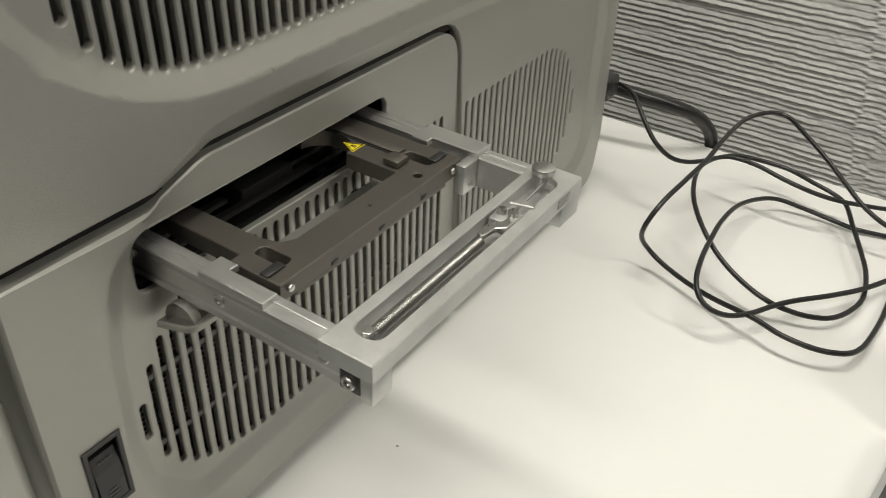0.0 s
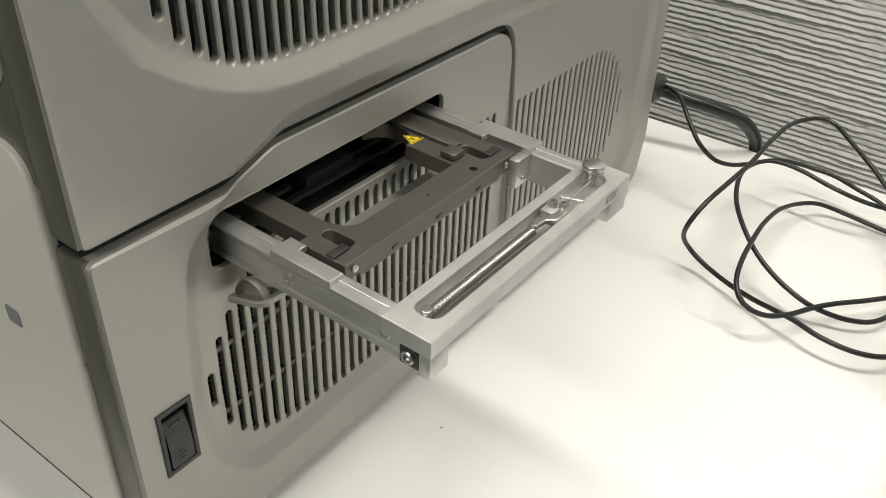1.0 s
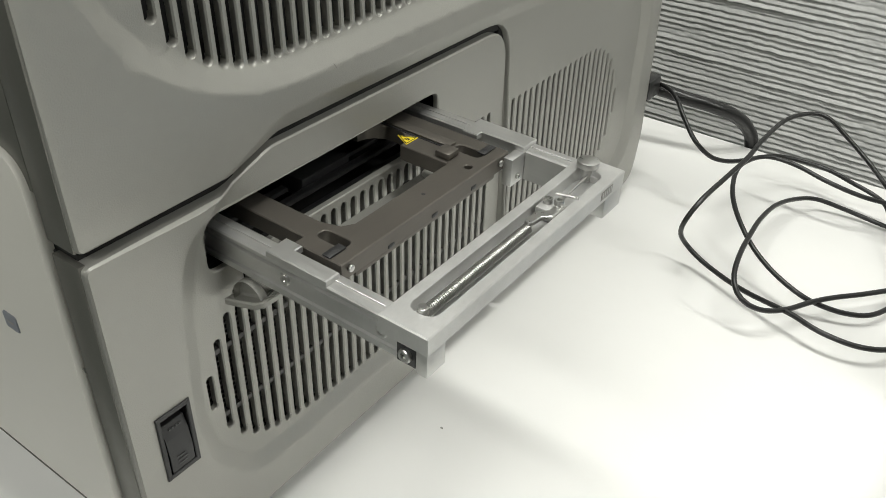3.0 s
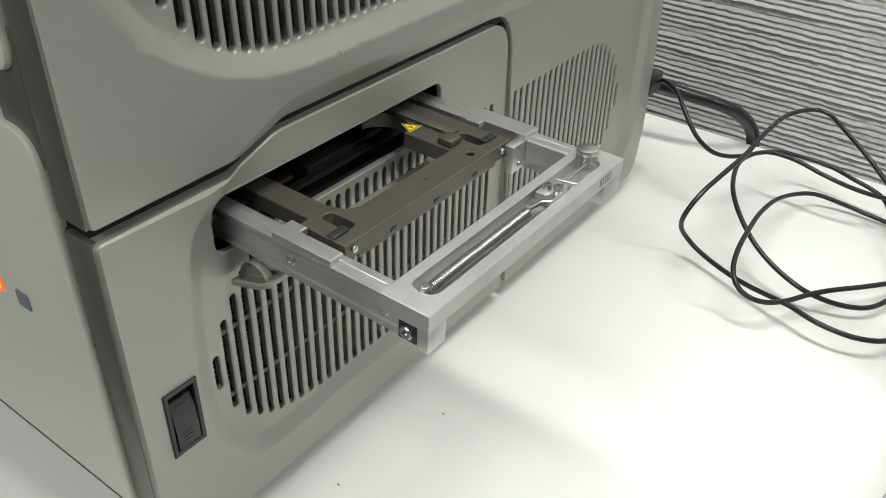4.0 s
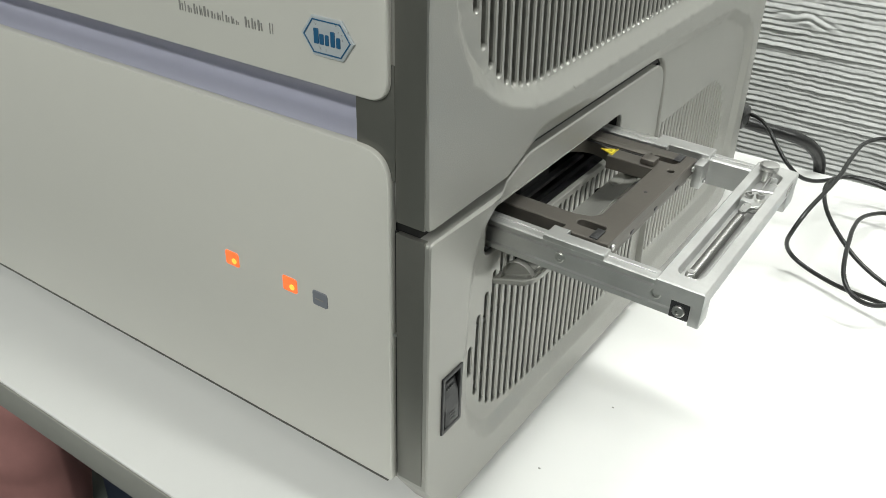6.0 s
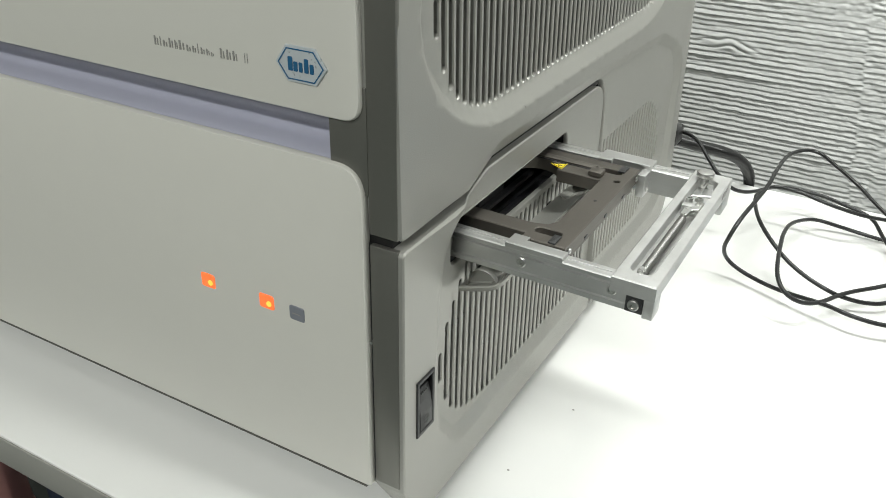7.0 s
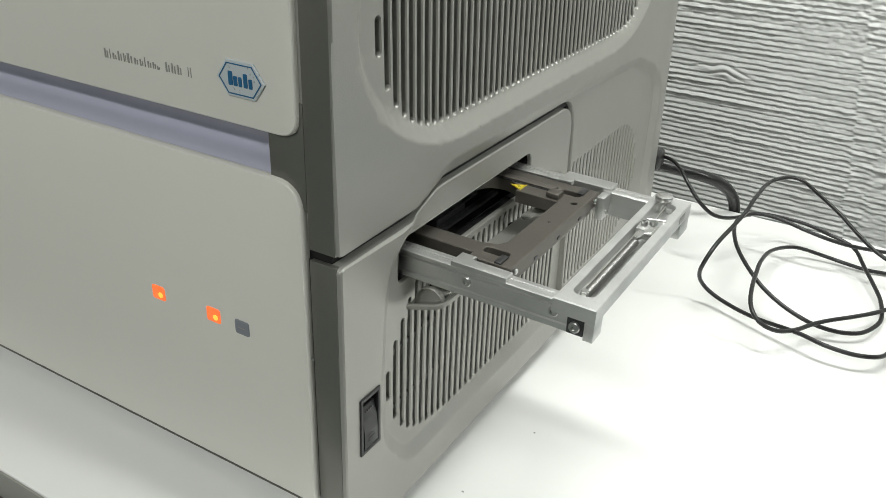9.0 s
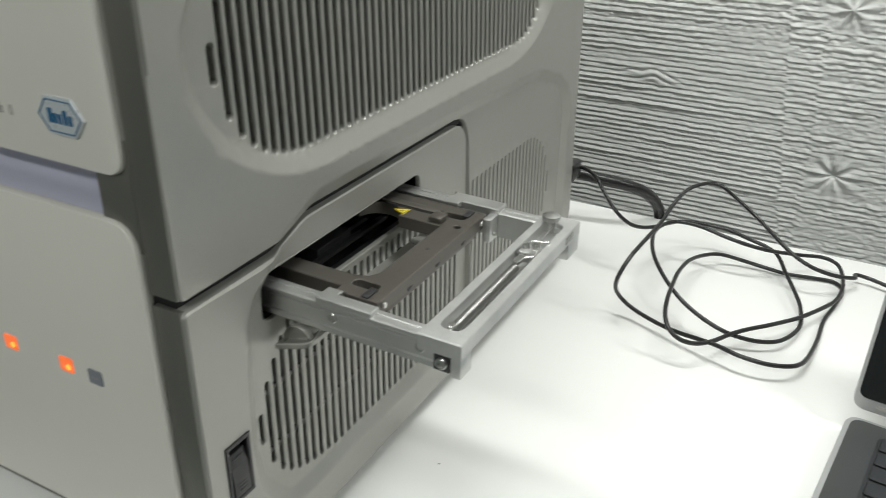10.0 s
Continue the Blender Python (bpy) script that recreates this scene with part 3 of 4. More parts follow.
prof = [(-0.009, 0.0868), (0.0036, 0.0872), (0.0033, 0.098), (0.0024, 0.108), (0.0006, 0.1168), (-0.009, 0.1168)]
ring = [[bm.verts.new((x, y, z)) for x, z in prof] for y in (0.0168, 0.0302)]
for i in range(len(prof)):
    j = (i + 1) % len(prof)
    bm.faces.new((ring[0][i], ring[0][j], ring[1][j], ring[1][i]))
bm.faces.new(ring[0]), bm.faces.new(ring[1][::-1])
bmesh.ops.bevel(bm, geom=[e for e in bm.edges], offset=0.0004, segments=1, affect="EDGES")
rocker = part("rocker", bm, SWITCH, switch)
for i in range(4):
    part("mark_bar", box(0.0012, 0.0020, 0.0200 + 0.0020 * i, 0.0210 + 0.0020 * i, 0.1130, 0.1140), MARK, rocker)
for i in range(3):
    part("mark_bar", box(0.0036, 0.0039, 0.0205, 0.0255 + 0.001 * (i % 2), 0.0905 + 0.0024 * i, 0.0911 + 0.0024 * i), MARK, rocker)
# Near-black well floor: the recess's shade put into the colour
part("switch_well", box(-0.012, -0.010, 0.015, 0.032, 0.085, 0.124), DARK, switch)
switch.matrix_basis = pose(0, 0, 0.0022)

# opened flap under the tray opening: a shallow trough with closed ends
FLAP_Y0, FLAP_Y1 = 0.0635, 0.2425
def flap_z(x):
    return 0.1690 + 0.00010 * (x / 0.0285) + 0.0098 * (max(0.0, x) / 0.0285) ** 1.7


flap = sheet("tray_flap", round_loop([(0.0012, FLAP_Y0), (0.0290, FLAP_Y0), (0.0290, FLAP_Y1), (0.0012, FLAP_Y1)], [0.001, 0.007, 0.007, 0.001], 6), [],
             lambda u, v, w: Vector((u, v, flap_z(u) + w)), SHELL, machine, 0.0026, bevel=0.0008, back=True,
             extra=[(0.004 + 0.004 * i, 0.072 + 0.006 * k) for i in range(6) for k in range(28)], label="grey hinged tray flap, folded down open")
dome = [(0.0165 + 0.0100 * math.cos(a), 0.1735 + 0.0102 * math.sin(a)) for a in [math.pi * i / 12 for i in range(13)]] + [(0.0060, 0.1695), (0.0265, 0.1765)]
for fy in (FLAP_Y0 + 0.0030, FLAP_Y1 - 0.0070):
    sheet("flap_wing", dome, [], lambda u, v, w, fy=fy: Vector((u, fy + 0.0040 + w, v)), SHELL, flap, 0.0040, bevel=0.0009, back=True)
for k, (rx, rz) in enumerate(((0.0215, flap_z(0.0215)), (0.0255, flap_z(0.0255)))):
    part("flap_ridge", box(rx, rx + 0.0008, FLAP_Y0 + 0.004, FLAP_Y1 - 0.004, rz - 0.0004, rz + 0.0009, 0.0003), SHELL, flap)
part("flap_scoop", disc(bmesh.new(), (0.0100, 0.2180, flap_z(0.010) - 0.0006), 0.0070, 0.0012, bevel=0.0003), SHELL, flap, "shallow finger mark in the flap")
for hy in (0.0960, 0.2055):
    part("hinge", box(-0.001, 0.0042, hy - 0.003, hy + 0.003, 0.1600, 0.1680, 0.001), BLACK, flap, "black flap hinge")

# ---- loading tray, drawn part of the way out ----
F = 0.120
tray = thing("loading_tray", (F - 0.1, 0.146, 0.183), "aluminium sample loading tray on twin rails, pulled out of the analyser", "instrument tray")
flat = lambda z: (lambda u, v, w: Vector((F + u, v, z + w)))


def rail(y0, y1, outer):
    """A slide rail with two grooves milled along its outer side."""
    s = -1 if outer == y0 else 1
    prof = [(0, 0.1835), (0, 0.1868), (-0.0012, 0.1874), (-0.0012, 0.1886), (0, 0.1892), (0, 0.1968), (-0.0014, 0.1974), (-0.0014, 0.1984), (0, 0.1990), (0, 0.2006), (-0.0008, 0.2012),
            (-0.0100, 0.2012), (-0.0112, 0.2002), (-0.0112, 0.1835)]
    bm = bmesh.new()
    ring = [[bm.verts.new((x, outer + s * d, z)) for d, z in prof] for x in (-0.26, F - 0.0062)]
    n = len(prof)
    for i in range(n):
        j = (i + 1) % n
        bm.faces.new((ring[0][i], ring[0][j], ring[1][j], ring[1][i]))
    bm.faces.new(ring[0]), bm.faces.new(ring[1][::-1])
    return part("rail", bm, ALU, tray, "brushed aluminium slide rail")


left_rail = rail(0.066, 0.077, 0.066)
right_rail = rail(0.2235, 0.2345, 0.2345)
for k in range(4):
    bolt("rail_screw", (F - 0.025 - 0.0555 * k, 0.0661, 0.1935), 0.0031, -0.0012, "y", left_rail, "small steel rail screw")
end_block = part("end_block", box(F - 0.0162, F - 0.0062, 0.0645, 0.0660, 0.1840, 0.1945, 0.0005), BLACK, tray, "black end block")
bolt("end_bolt", (F - 0.0112, 0.0645, 0.1892), 0.0033, -0.0018, "y", end_block)

bar_outline = [(-0.0258, 0.0640), (0.0, 0.0640), (0.0, 0.2355), (-0.0258, 0.2355)]
groove = round_loop([(-0.0200, 0.0750), (-0.0062, 0.0750), (-0.0062, 0.2240), (-0.0200, 0.2240)], 0.0066, 8)
crossbar = sheet("crossbar", bar_outline, [groove], flat(0.2035), ALU_CROSS, tray, 0.0085, 0.0066, bevel=0.0006, hole_bevel=0.0004, label="milled aluminium front crossbar with a long pocket")
part("pocket_floor", box(F - 0.0256, F - 0.0004, 0.0643, 0.2352, 0.1944, 0.1965), ALU_CROSS, crossbar)
part("end_lug", box(F - 0.0059, F, 0.0640, 0.0765, 0.1825, 0.1946, 0.0005), ALU_CROSS, crossbar)
part("end_lug", box(F - 0.0240, F, 0.2160, 0.2355, 0.1825, 0.1946, 0.0008), ALU_CROSS, crossbar)
part("print_patch", box(F, F + 0.0002, 0.2100, 0.2220, 0.1965, 0.2015), GREY_INK, crossbar, "grey scratched label print")
for i in range(5):
    part("print_bar", box(F + 0.0002, F + 0.0004, 0.2112 + 0.0022 * i, 0.2120 + 0.0022 * i, 0.1972, 0.2008), ALU_CROSS, crossbar)

# spring, its posts, hook bracket, pin and knurled knob
sx = F - 0.0130
coil = [Vector((sx + 0.0023 * math.cos(a), 0.0775 + 0.0825 * a / (2 * math.pi * 62), 0.2008 + 0.0023 * math.sin(a))) for a in [2 * math.pi * i / 12 for i in range(62 * 12)]]
spring = part("tension_spring", tube(coil, 0.00056, 5), SPRING, tray, "coiled steel tension spring", 60)
part("spring_post", disc(disc(bmesh.new(), (sx, 0.0775, 0.1965), 0.0024, 0.0085, bevel=0.0006), (sx, 0.0775, 0.2050), 0.0018, 0.0008), STEEL, tray)
hook = round_loop([(-0.0150, 0.1585), (-0.0110, 0.1585), (-0.0100, 0.1665), (-0.0062, 0.1705), (-0.0058, 0.1830), (-0.0100, 0.1840), (-0.0105, 0.1740), (-0.0150, 0.1690)], 0.0014, 3)
sheet("spring_hook", hook, [], flat(0.2050), STEEL, tray, 0.0018, bevel=0.0004, back=True, label="bright bent spring hook")
part("hook_block", box(F - 0.0188, F - 0.0066, 0.1755, 0.1865, 0.1965, 0.2030, 0.0005), ALU_CROSS, tray)
bolt("hook_bolt", (F - 0.0157, 0.1825, 0.2030), 0.0025, 0.0028, "z", tray)
bolt("hook_bolt", (F - 0.0092, 0.1815, 0.2050), 0.0025, 0.0026, "z", tray)
part("cross_pin", tube([Vector((F - 0.0168, 0.1925, 0.2030)), Vector((F - 0.0050, 0.1940, 0.2042))], 0.0009, 8), STEEL, tray)
part("pull_rod", tube([Vector((F - 0.0128, 0.1865, 0.2010)), Vector((F - 0.0135, 0.2190, 0.2022))], 0.0009, 8), STEEL, tray)
bm = disc(bmesh.new(), (F - 0.0165, 0.2245, 0.1965), 0.0032, 0.0090, bevel=0.0004)
part("knob", disc(bm, (F - 0.0165, 0.2245, 0.2050), 0.0060, 0.0034, segs=40, bevel=0.0006), STEEL, tray, "round steel clamping knob")

# heated plate carrier
PX = F - 0.204
hold = lambda pts: [(x - 0.204, y) for x, y in pts]
plate_out = hold([(-0.010, 0.0860), (0.1160, 0.0860), (0.1160, 0.0800), (0.1445, 0.0800), (0.1445, 0.2150), (-0.010, 0.2150)])
arc = [(0.080 - 0.0155 * math.cos(a), 0.1825 + 0.0135 * math.sin(a)) for a in [math.pi * i / 14 for i in range(15)]]
opening = hold([(0.020, 0.1030), (0.058, 0.1030), (0.064, 0.1000), (0.114, 0.1000), (0.1235, 0.1030), (0.1270, 0.1090), (0.1270, 0.1825)] + arc[::-1] + [(0.020, 0.1825)])
slot = lambda x, y, a, b: hold(round_loop([(x - a, y - b), (x + a, y - b), (x + a, y + b), (x - a, y + b)], min(a, b) * 0.95, 4))
plate = sheet("plate_carrier", plate_out, [opening, slot(0.128, 0.0935, 0.0085, 0.0036), slot(0.128, 0.2010, 0.0085, 0.0036), slot(0.1375, 0.1865, 0.0022, 0.0022), slot(0.006, 0.115, 0.0022, 0.0022)],
              flat(0.2026), BRONZE, tray, 0.0085, bevel=0.0005, hole_bevel=0.0004, back=True, label="taupe anodised heated plate carrier frame")
part("inner_ledge", box(PX + 0.030, PX + 0.118, 0.1965, 0.2035, 0.2027, 0.2040, 0.0005), BRONZE, plate)
part("stop_block", box(PX + 0.1170, PX + 0.1265, 0.1845, 0.1945, 0.2027, 0.2065, 0.001), BRONZE, plate)
part("under_lip", box(PX + 0.1290, PX + 0.1440, 0.0900, 0.2030, 0.1905, 0.1940, 0.0005), BRONZE, plate)
for y in (0.0855, 0.2070):
    part("corner_clip", box(PX + 0.1330, PX + 0.1378, y - 0.0055, y + 0.0055, 0.2027, 0.2038, 0.0004), BLACK, plate)
    part("corner_ball", disc(bmesh.new(), (PX + 0.1446, y, 0.1985), 0.0018, 0.0014, "x", 14, 0.0004), STEEL, plate)
    part("coil_insert", disc(bmesh.new(), (PX + 0.130, 0.0935 if y < 0.1 else 0.2010, 0.1935), 0.0036, 0.004, bevel=0.0004), BLACK, plate)


def warning(x, y, turn):
    """A yellow triangle with a black border and mark, stuck on the carrier."""
    z, s = 0.2027, 0.0062
    tri = [Vector((s * 1.12 * math.cos(a), s * math.sin(a))) for a in [radians(90 + turn + 120 * i) for i in range(3)]]
    at = lambda h: (lambda u, v, w: Vector((PX + x + u, y + v, z + h + w)))
    lab = sheet("warning_label", tri, [], at(0.0002), YELLOW, plate, 0.0002, bevel=0.00005, label="yellow triangular warning label")
    sheet("label_border", [q * 0.86 for q in tri], [[q * 0.72 for q in tri]], at(0.00035), INK, lab, 0.00015, bevel=0.00003, hole_bevel=0.00003)
    for du in (-0.0011, 0.0, 0.0011):
        sheet("label_mark", [(du - 0.0003, -0.0013), (du + 0.0003, -0.0013), (du + 0.0003, 0.0009), (du - 0.0003, 0.0009)], [], at(0.00035), INK, lab, 0.00015, bevel=0.00003)


warning(0.0510, 0.1905, 90)
warning(0.0945, 0.1898, 90)

# Grooves, notches and hole drawn as black pieces, their shade in the colour
part("groove_shade_strip", box(PX + 0.012, PX + 0.1165, 0.1952, 0.1962, 0.2026, 0.2030, 0.0001), BLACK, plate)
part("groove_shade_strip", box(PX + 0.012, PX + 0.1165, 0.2040, 0.2048, 0.2026, 0.2030, 0.0001), BLACK, plate)
for y in (0.112, 0.146, 0.180):
    part("notch_shade", box(PX + 0.1430, PX + 0.1449, y, y + 0.0045, 0.1938, 0.1958, 0.0002), BLACK, plate)
part("hole_shade", disc(bmesh.new(), (PX + 0.1360, 0.1500, 0.2025), 0.0011, 0.0002, segs=12), BLACK, plate)
bolt("carrier_screw", (PX + 0.0045, 0.1980, 0.2026), 0.0026, 0.0016, "z", plate)

# clamp blocks that hold the carrier on the rails
for x0, x1 in ((-0.0915, -0.0555), (-0.2050, -0.1700)):
    ell = [(x0, 0.0660), (x1, 0.0660), (x1, 0.0745), (x0 + 0.010, 0.0745), (x0 + 0.010, 0.0790), (x0, 0.0790)]
    sheet("clamp_block", ell, [], flat(0.2042), ALU, tray, 0.0029, bevel=0.0005, back=True)
    ell = [(x0, 0.2165), (x0 + 0.010, 0.2165), (x0 + 0.010, 0.2215), (x1 + 0.002, 0.2215), (x1 + 0.002, 0.2345), (x0, 0.2345)]
    sheet("clamp_block", ell, [], flat(0.2042), ALU, tray, 0.0029, bevel=0.0005, back=True)
    part("clamp_foot", box(F + x1 - 0.004, F + x1 + 0.002, 0.2100, 0.2230, 0.1840, 0.2008, 0.0006), ALU, tray)
    bolt("clamp_screw", (F + x1 + 0.002, 0.2165, 0.1885), 0.0018, 0.0010, "x", tray, "small steel clamp screw")
part("rail_ridge", box(-0.25, F - 0.0280, 0.0715, 0.0722, 0.2011, 0.2018, 0.0002), ALU, left_rail)
part("rail_ridge", box(-0.25, F - 0.0280, 0.2285, 0.2292, 0.2011, 0.2018, 0.0002), ALU, right_rail)
bm = box(-0.25, F - 0.140, 0.0790, 0.0798, 0.1850, 0.1900, 0.0002)
part("carriage", box(-0.25, F - 0.215, 0.0800, 0.2120, 0.1840, 0.2010, 0.001, bm=bm), INNER_GREY, tray, "dull steel carriage inside the slot")

# the drawn-out tray sags a little at its front
tray.matrix_basis = pose(F, 0.003, 0.2) @ pose(0, 0, 0, 0, 0.85) @ pose(-F, 0, -0.2) @ tray.matrix_basis

# Backing and webs near-black: shade between the fins put into the colour
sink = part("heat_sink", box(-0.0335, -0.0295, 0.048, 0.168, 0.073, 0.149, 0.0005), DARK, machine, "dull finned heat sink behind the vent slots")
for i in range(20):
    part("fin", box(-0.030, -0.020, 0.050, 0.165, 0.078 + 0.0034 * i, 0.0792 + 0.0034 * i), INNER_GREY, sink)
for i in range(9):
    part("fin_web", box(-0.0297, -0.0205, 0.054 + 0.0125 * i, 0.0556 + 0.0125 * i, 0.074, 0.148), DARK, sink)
# Bars coloured black so that the slot's shade sits in their colour
for gx, gz in ((-0.0120, 0.1760), (-0.0240, 0.1790), (-0.0420, 0.1740)):
    part("guide_bar", box(gx - 0.005, gx, 0.070, 0.230, gz - 0.003, gz, 0.0005), BLACK, machine, "guide bar inside the slot, blackened for the shade there")
part("drive_block", box(-0.060, -0.030, 0.150, 0.190, 0.170, 0.183, 0.002), BLACK, machine, "black drive block inside the slot")

# ---- cables ----
def cable(name, points, r, label):
    return tagged(part(name, tube(spline(points, 0.004), r, 12), RUBBER, None, "", 60), label, "cable")


lead_in = [(-0.020, 0.570, 0.100), (-0.003, 0.585, 0.1000), (0.010, 0.582, 0.1010), (0.024, 0.574, 0.0970), (0.039, 0.561, 0.0870), (0.056, 0.552, 0.0730), (0.070, 0.559, 0.0590), (0.081, 0.574, 0.0510),
           (0.090, 0.594, 0.0460), (0.098, 0.617, 0.0420), (0.109, 0.642, 0.0370), (0.127, 0.655, 0.0330), (0.155, 0.658, 0.0310), (0.181, 0.652, 0.0280), (0.201, 0.648, 0.0250), (0.214, 0.644, 0.0200)]
inner_turn = [(0.227, 0.618, 0.0150), (0.240, 0.587, 0.0130), (0.251, 0.557, 0.0110), (0.256, 0.525, 0.0090), (0.252, 0.502, 0.0090), (0.242, 0.481, 0.0100), (0.226, 0.470, 0.0110), (0.207, 0.464, 0.0140),
              (0.191, 0.461, 0.0190), (0.170, 0.467, 0.0240), (0.150, 0.476, 0.0310), (0.133, 0.488, 0.0390), (0.117, 0.506, 0.0460), (0.106, 0.525, 0.0510), (0.098, 0.552, 0.0530), (0.096, 0.577, 0.0520)]
middle_turn = [(0.102, 0.602, 0.0500), (0.114, 0.613, 0.0490), (0.136, 0.613, 0.0480), (0.161, 0.610, 0.0440), (0.187, 0.612, 0.0390), (0.209, 0.625, 0.0320), (0.236, 0.652, 0.0220), (0.259, 0.671, 0.0160),
               (0.275, 0.668, 0.0120), (0.283, 0.641, 0.0090), (0.284, 0.611, 0.0090), (0.278, 0.579, 0.0110), (0.256, 0.532, 0.0140), (0.235, 0.501, 0.0160), (0.214, 0.476, 0.0170), (0.202, 0.458, 0.0180)]
small_turn = [(0.190, 0.436, 0.0190), (0.178, 0.418, 0.0230), (0.166, 0.409, 0.0290), (0.156, 0.410, 0.0350), (0.148, 0.422, 0.0410), (0.143, 0.446, 0.0450), (0.139, 0.483, 0.0430), (0.136, 0.520, 0.0380),
              (0.136, 0.568, 0.0280), (0.144, 0.606, 0.0190), (0.158, 0.629, 0.0130), (0.183, 0.636, 0.0080), (0.207, 0.637, 0.0050), (0.230, 0.636, 0.0040), (0.257, 0.643, 0.0030), (0.275, 0.645, 0.0023)]
outer_turn = [(0.285, 0.629, 0.0023), (0.281, 0.591, 0.0023), (0.275, 0.556, 0.0023), (0.274, 0.512, 0.0050), (0.271, 0.473, 0.0090), (0.267, 0.451, 0.0120), (0.259, 0.436, 0.0150), (0.241, 0.426, 0.0170),
              (0.217, 0.424, 0.0190), (0.196, 0.431, 0.0190), (0.181, 0.435, 0.0180), (0.158, 0.444, 0.0140), (0.135, 0.454, 0.0120), (0.110, 0.464, 0.0140), (0.095, 0.467, 0.0210), (0.091, 0.455, 0.0380)]
lead_out = [(0.095, 0.447, 0.0570), (0.100, 0.463, 0.0710), (0.106, 0.494, 0.0790), (0.110, 0.529, 0.0830), (0.111, 0.565, 0.0870), (0.113, 0.623, 0.0840), (0.126, 0.658, 0.0810), (0.141, 0.663, 0.0790),
            (0.159, 0.651, 0.0740), (0.189, 0.631, 0.0630), (0.211, 0.621, 0.0500), (0.231, 0.609, 0.0410), (0.252, 0.605, 0.0330), (0.274, 0.618, 0.0230), (0.293, 0.639, 0.0150), (0.306, 0.659, 0.0090), (0.43, 0.62, 0.0025), (0.52, 0.66, 0.0025)]
cable("power_cable", lead_in + inner_turn + middle_turn + small_turn + outer_turn + lead_out, 0.0021, "thin black power cable coiled loosely on the white table")
cable("wall_hose", [(-0.12, 0.640, 0.066), (-0.06, 0.650, 0.066), (-0.025, 0.658, 0.063), (0.005, 0.665, 0.058), (0.030, 0.675, 0.053), (0.048, 0.690, 0.043), (0.059, 0.708, 0.026), (0.064, 0.7245, 0.000), (0.066, 0.732, -0.06), (0.060, 0.735, -0.30), (0.05, 0.74, -0.7485)], 0.0070,
      "thick black hose running behind the analyser and down behind the table")
plug = thing("power_plug", (-0.02, 0.57, 0.09), "black moulded power plug in the back of the analyser", "plug")
part("plug_body", box(-0.034, 0.0035, 0.5585, 0.586, 0.0905, 0.1115, 0.004), RUBBER, plug)

# ---- laptop ----
L = pose(0.3095, 0.384, 0.0, 0, 0, -6.5)
laptop = new("laptop")
laptop.matrix_basis = L
tagged(laptop, "open dark grey laptop with silver rim on the table", "laptop")


def lap_part(name, bm, mat, label=""):
    bmesh.ops.transform(bm, matrix=L, verts=bm.verts)
    return part(name, bm, mat, laptop, label)


def slab(outline, z, depth, bevel, name, mat, label=""):
    return sheet(name, outline, [], lambda u, v, w: L @ Vector((u, v, z + w)), mat, laptop, depth, bevel=bevel, back=True, label=label)


base = slab(round_loop([(0, -0.235), (0.335, -0.235), (0.335, 0), (0, 0)], 0.012, 6), 0.0185, 0.0165, 0.0012, "base", SILVER, "silver laptop base rim")
slab(round_loop([(0.004, -0.231), (0.331, -0.231), (0.331, -0.004), (0.004, -0.004)], 0.010, 6), 0.0191, 0.0005, 0.0002, "deck", DECK, "dark grey keyboard deck")
kb = slab(round_loop([(0.026, -0.135), (0.309, -0.135), (0.309, -0.020), (0.026, -0.020)], 0.003, 3), 0.0194, 0.0002, 0.0001, "keyboard", KEY)
key_bm = box(-0.0078, 0.0078, -0.0078, 0.0078, 0, 0.0022, 0.0007, 1)
key_me = finish("key", key_bm, KEY)
for r in range(6):
    for c in range(15):
        ob = put("key", key_me, kb)
        ob.matrix_basis = L @ pose(0.0365 + 0.0187 * c, -0.0295 - 0.0188 * r, 0.0195)
slab(round_loop([(0.115, -0.222), (0.220, -0.222), (0.220, -0.148), (0.115, -0.148)], 0.004, 3), 0.0194, 0.0002, 0.0001, "touchpad", DECK)
for hx in (0.05, 0.25):
    lap_part("hinge", disc(bmesh.new(), (hx, 0.004, 0.0185), 0.005, 0.035, "x", 14, 0.0006), BLACK)
for fx in (0.03, 0.3):
    for fy in (-0.2, -0.03):
        lap_part("rubber_foot", disc(bmesh.new(), (fx, fy, 0.0), 0.006, 0.0022), RUBBER)
LID = L @ pose(0, 0.009, 0.0215, 72)


def lid_sheet(name, outline, h, mat, depth, bevel, parent, label=""):
    return sheet(name, outline, [], lambda u, v, w: LID @ Vector((u, v, h + w)), mat, parent, depth, bevel=bevel, back=True, label=label)


lid = lid_sheet("lid", round_loop([(0, 0), (0.335, 0), (0.335, 0.215), (0, 0.215)], 0.010, 6), 0.0035, SILVER, 0.007, 0.0012, laptop, "silver edged laptop lid standing open")
glass = lid_sheet("screen", round_loop([(0.003, 0.010), (0.332, 0.010), (0.332, 0.212), (0.003, 0.212)], 0.007, 5), 0.0040, SCREEN, 0.0004, 0.0001, lid, "black glossy screen")
lid_sheet("screen_window", [(0.024, 0.045), (0.311, 0.045), (0.311, 0.075), (0.024, 0.075)], 0.0043, SCREEN_BLUE, 0.0002, 0.0001, lid, "lit blue window on the screen")
lid_sheet("rim_mark", [(0.018, 0.0035), (0.026, 0.0035), (0.026, 0.0065), (0.018, 0.0065)], 0.0038, GREY_INK, 0.0002, 0.0001, lid)

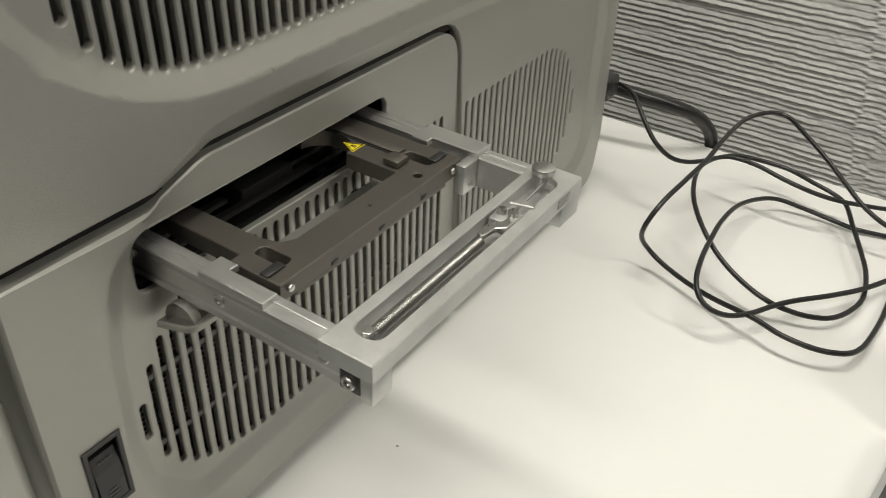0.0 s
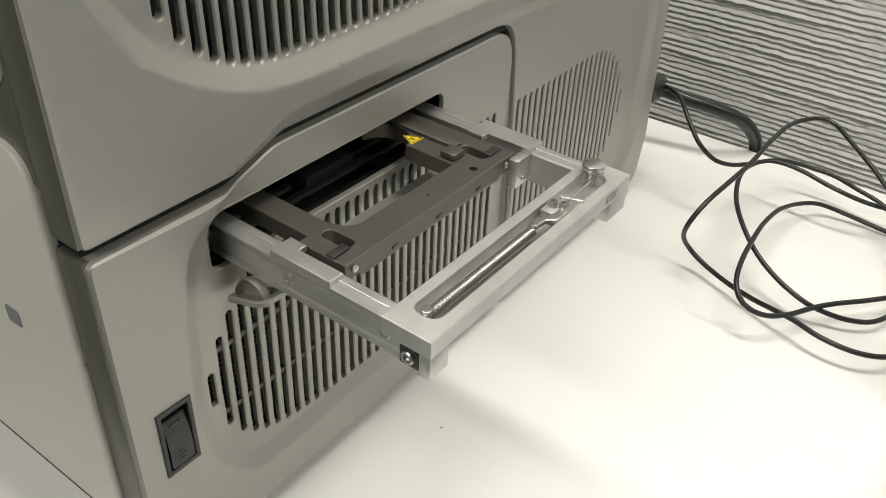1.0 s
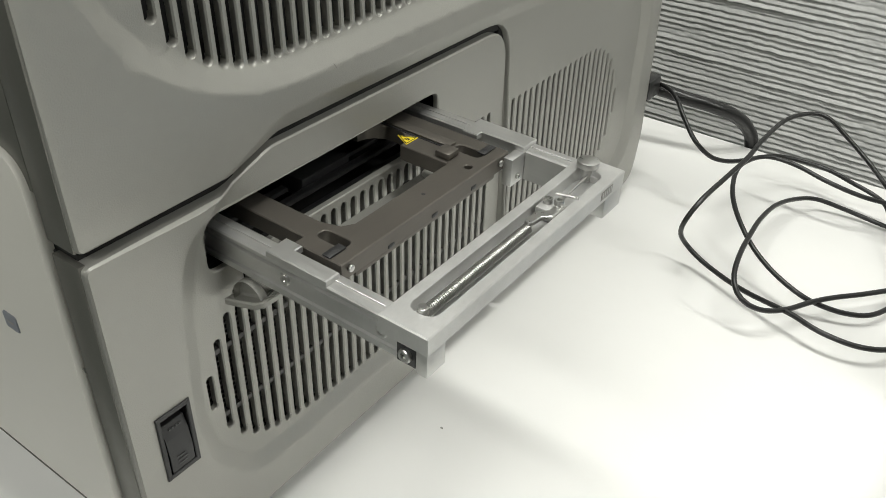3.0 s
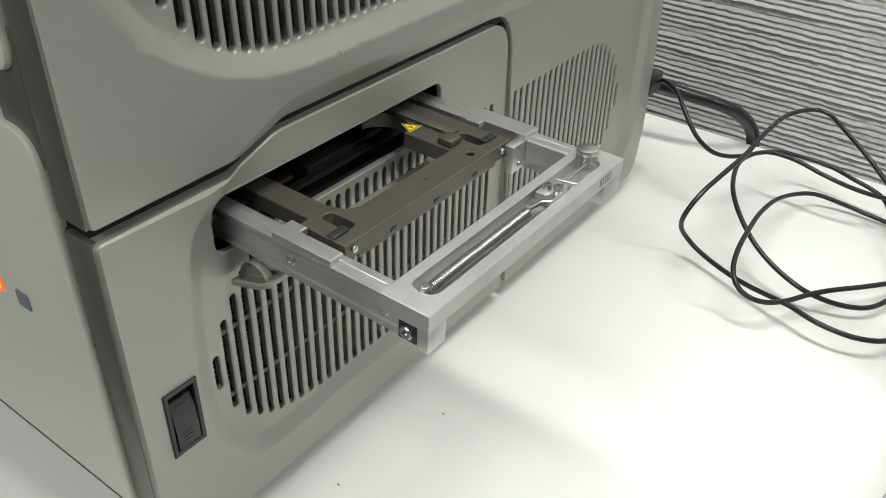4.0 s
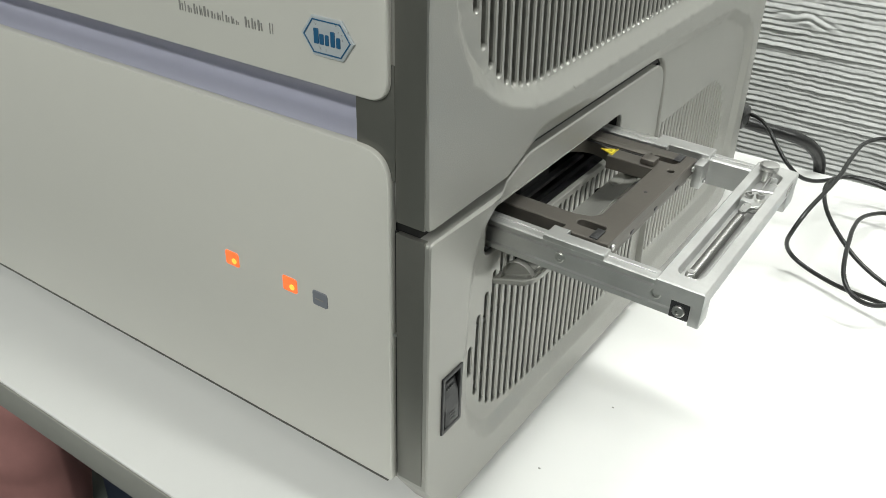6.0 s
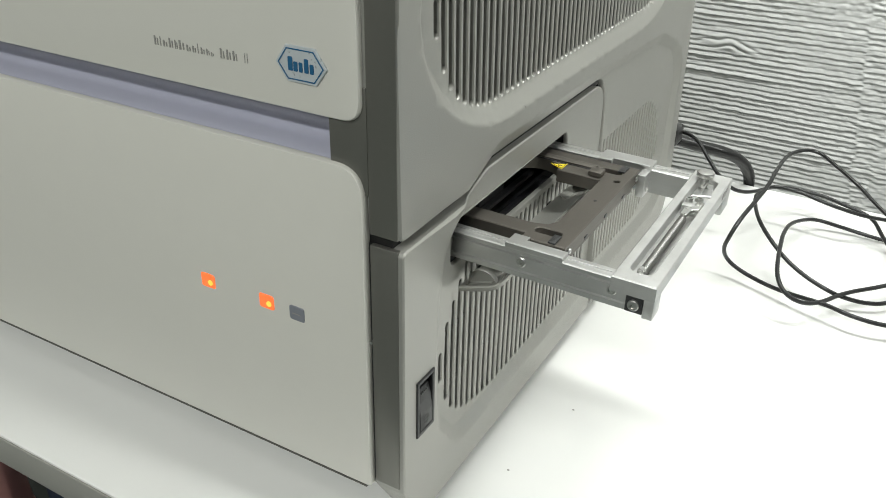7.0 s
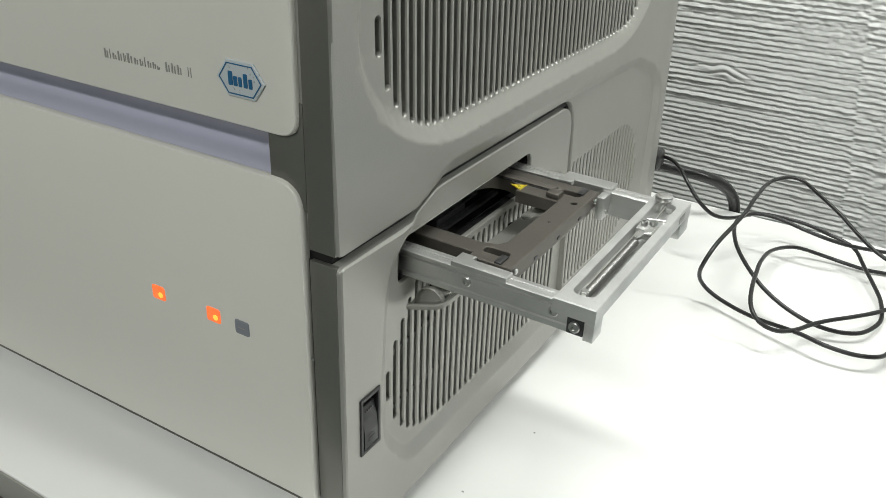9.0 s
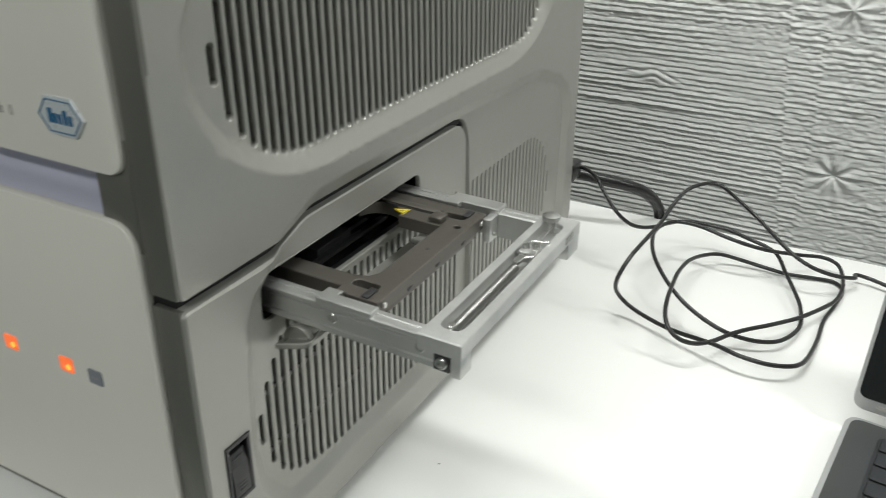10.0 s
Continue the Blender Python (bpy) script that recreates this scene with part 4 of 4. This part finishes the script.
# ---- under the table ----
sack = thing("paper_sack", (-0.86, 0.22, FLOOR_Z), "dusty pink printed paper sack standing on the floor under the table", "sack")
random.seed(3)
bm = bmesh.new()
nx, nz = 26, 18
grid = {}
for sgn in (-1, 1):
    for i in range(nx + 1):
        for j in range(nz + 1):
            u, w = i / nx, j / nz
            bulge = 0.10 * math.sin(math.pi * min(1, max(0, u))) ** 0.5 * (1 - 0.55 * w ** 3) + 0.004
            crease = 0.014 * noise.noise((u * 5, w * 6, sgn * 2.0)) + 0.006 * noise.noise((u * 13, w * 17, sgn))
            grid[sgn, i, j] = bm.verts.new((-1.12 + 0.50 * u - 0.015 * w * (u - 0.5), 0.20 + sgn * (bulge + (crease if 0 < i < nx else 0)), FLOOR_Z + 0.345 * w + 0.012 * noise.noise((u * 4, 1, 1)) * w))
for sgn in (-1, 1):
    for i in range(nx):
        for j in range(nz):
            bm.faces.new((grid[sgn, i, j], grid[sgn, i + 1, j], grid[sgn, i + 1, j + 1], grid[sgn, i, j + 1]))
for i in range(nx):
    for j in (0, nz):
        bm.faces.new((grid[-1, i, j], grid[-1, i + 1, j], grid[1, i + 1, j], grid[1, i, j]))
for j in range(nz):
    for i in (0, nx):
        bm.faces.new((grid[-1, i, j], grid[-1, i, j + 1], grid[1, i, j + 1], grid[1, i, j]))
body = part("sack_body", bm, PINK, sack, "", 60)
for i in range(5):
    part("print_bar", box(-0.93 + 0.034 * i, -0.908 + 0.034 * i, 0.072, 0.076, -0.475, -0.435, 0.001), INK, body, "black print bar")
for i in range(4):
    part("print_line", box(-0.95, -0.72 + 0.01 * (i % 2), 0.072, 0.075, -0.507 - 0.016 * i, -0.503 - 0.016 * i, 0.0005), GREY_INK, body)
sack.matrix_basis = pose(-0.25, 0, 0) @ sack.matrix_basis
carton = thing("carton", (-0.47, 0.3, FLOOR_Z), "dark blue cardboard carton on the floor under the table", "box")
part("carton_body", box(-0.60, -0.34, 0.16, 0.42, FLOOR_Z, -0.50, 0.004), NAVY, carton)
part("carton_lid", box(-0.603, -0.337, 0.157, 0.423, -0.50, -0.46, 0.004), NAVY, carton)

carton.matrix_basis = pose(-0.26, 0.09, 0) @ carton.matrix_basis

# specks of dirt on the tabletop
random.seed(11)
for i, (x, y) in enumerate(((0.042, 0.190), (0.027, 0.102))):
    bm = bmesh.new()
    bmesh.ops.create_icosphere(bm, subdivisions=1, radius=0.0007 + 0.0003 * random.random())
    bmesh.ops.transform(bm, matrix=Matrix.Translation((x, y, 0.0004)) @ Matrix.Diagonal((1.4, 0.9, 0.5, 1)), verts=bm.verts)
    tagged(part("dirt_speck", bm, EDGE), "tiny dark speck of dirt on the tabletop", "speck", "specks on the table")
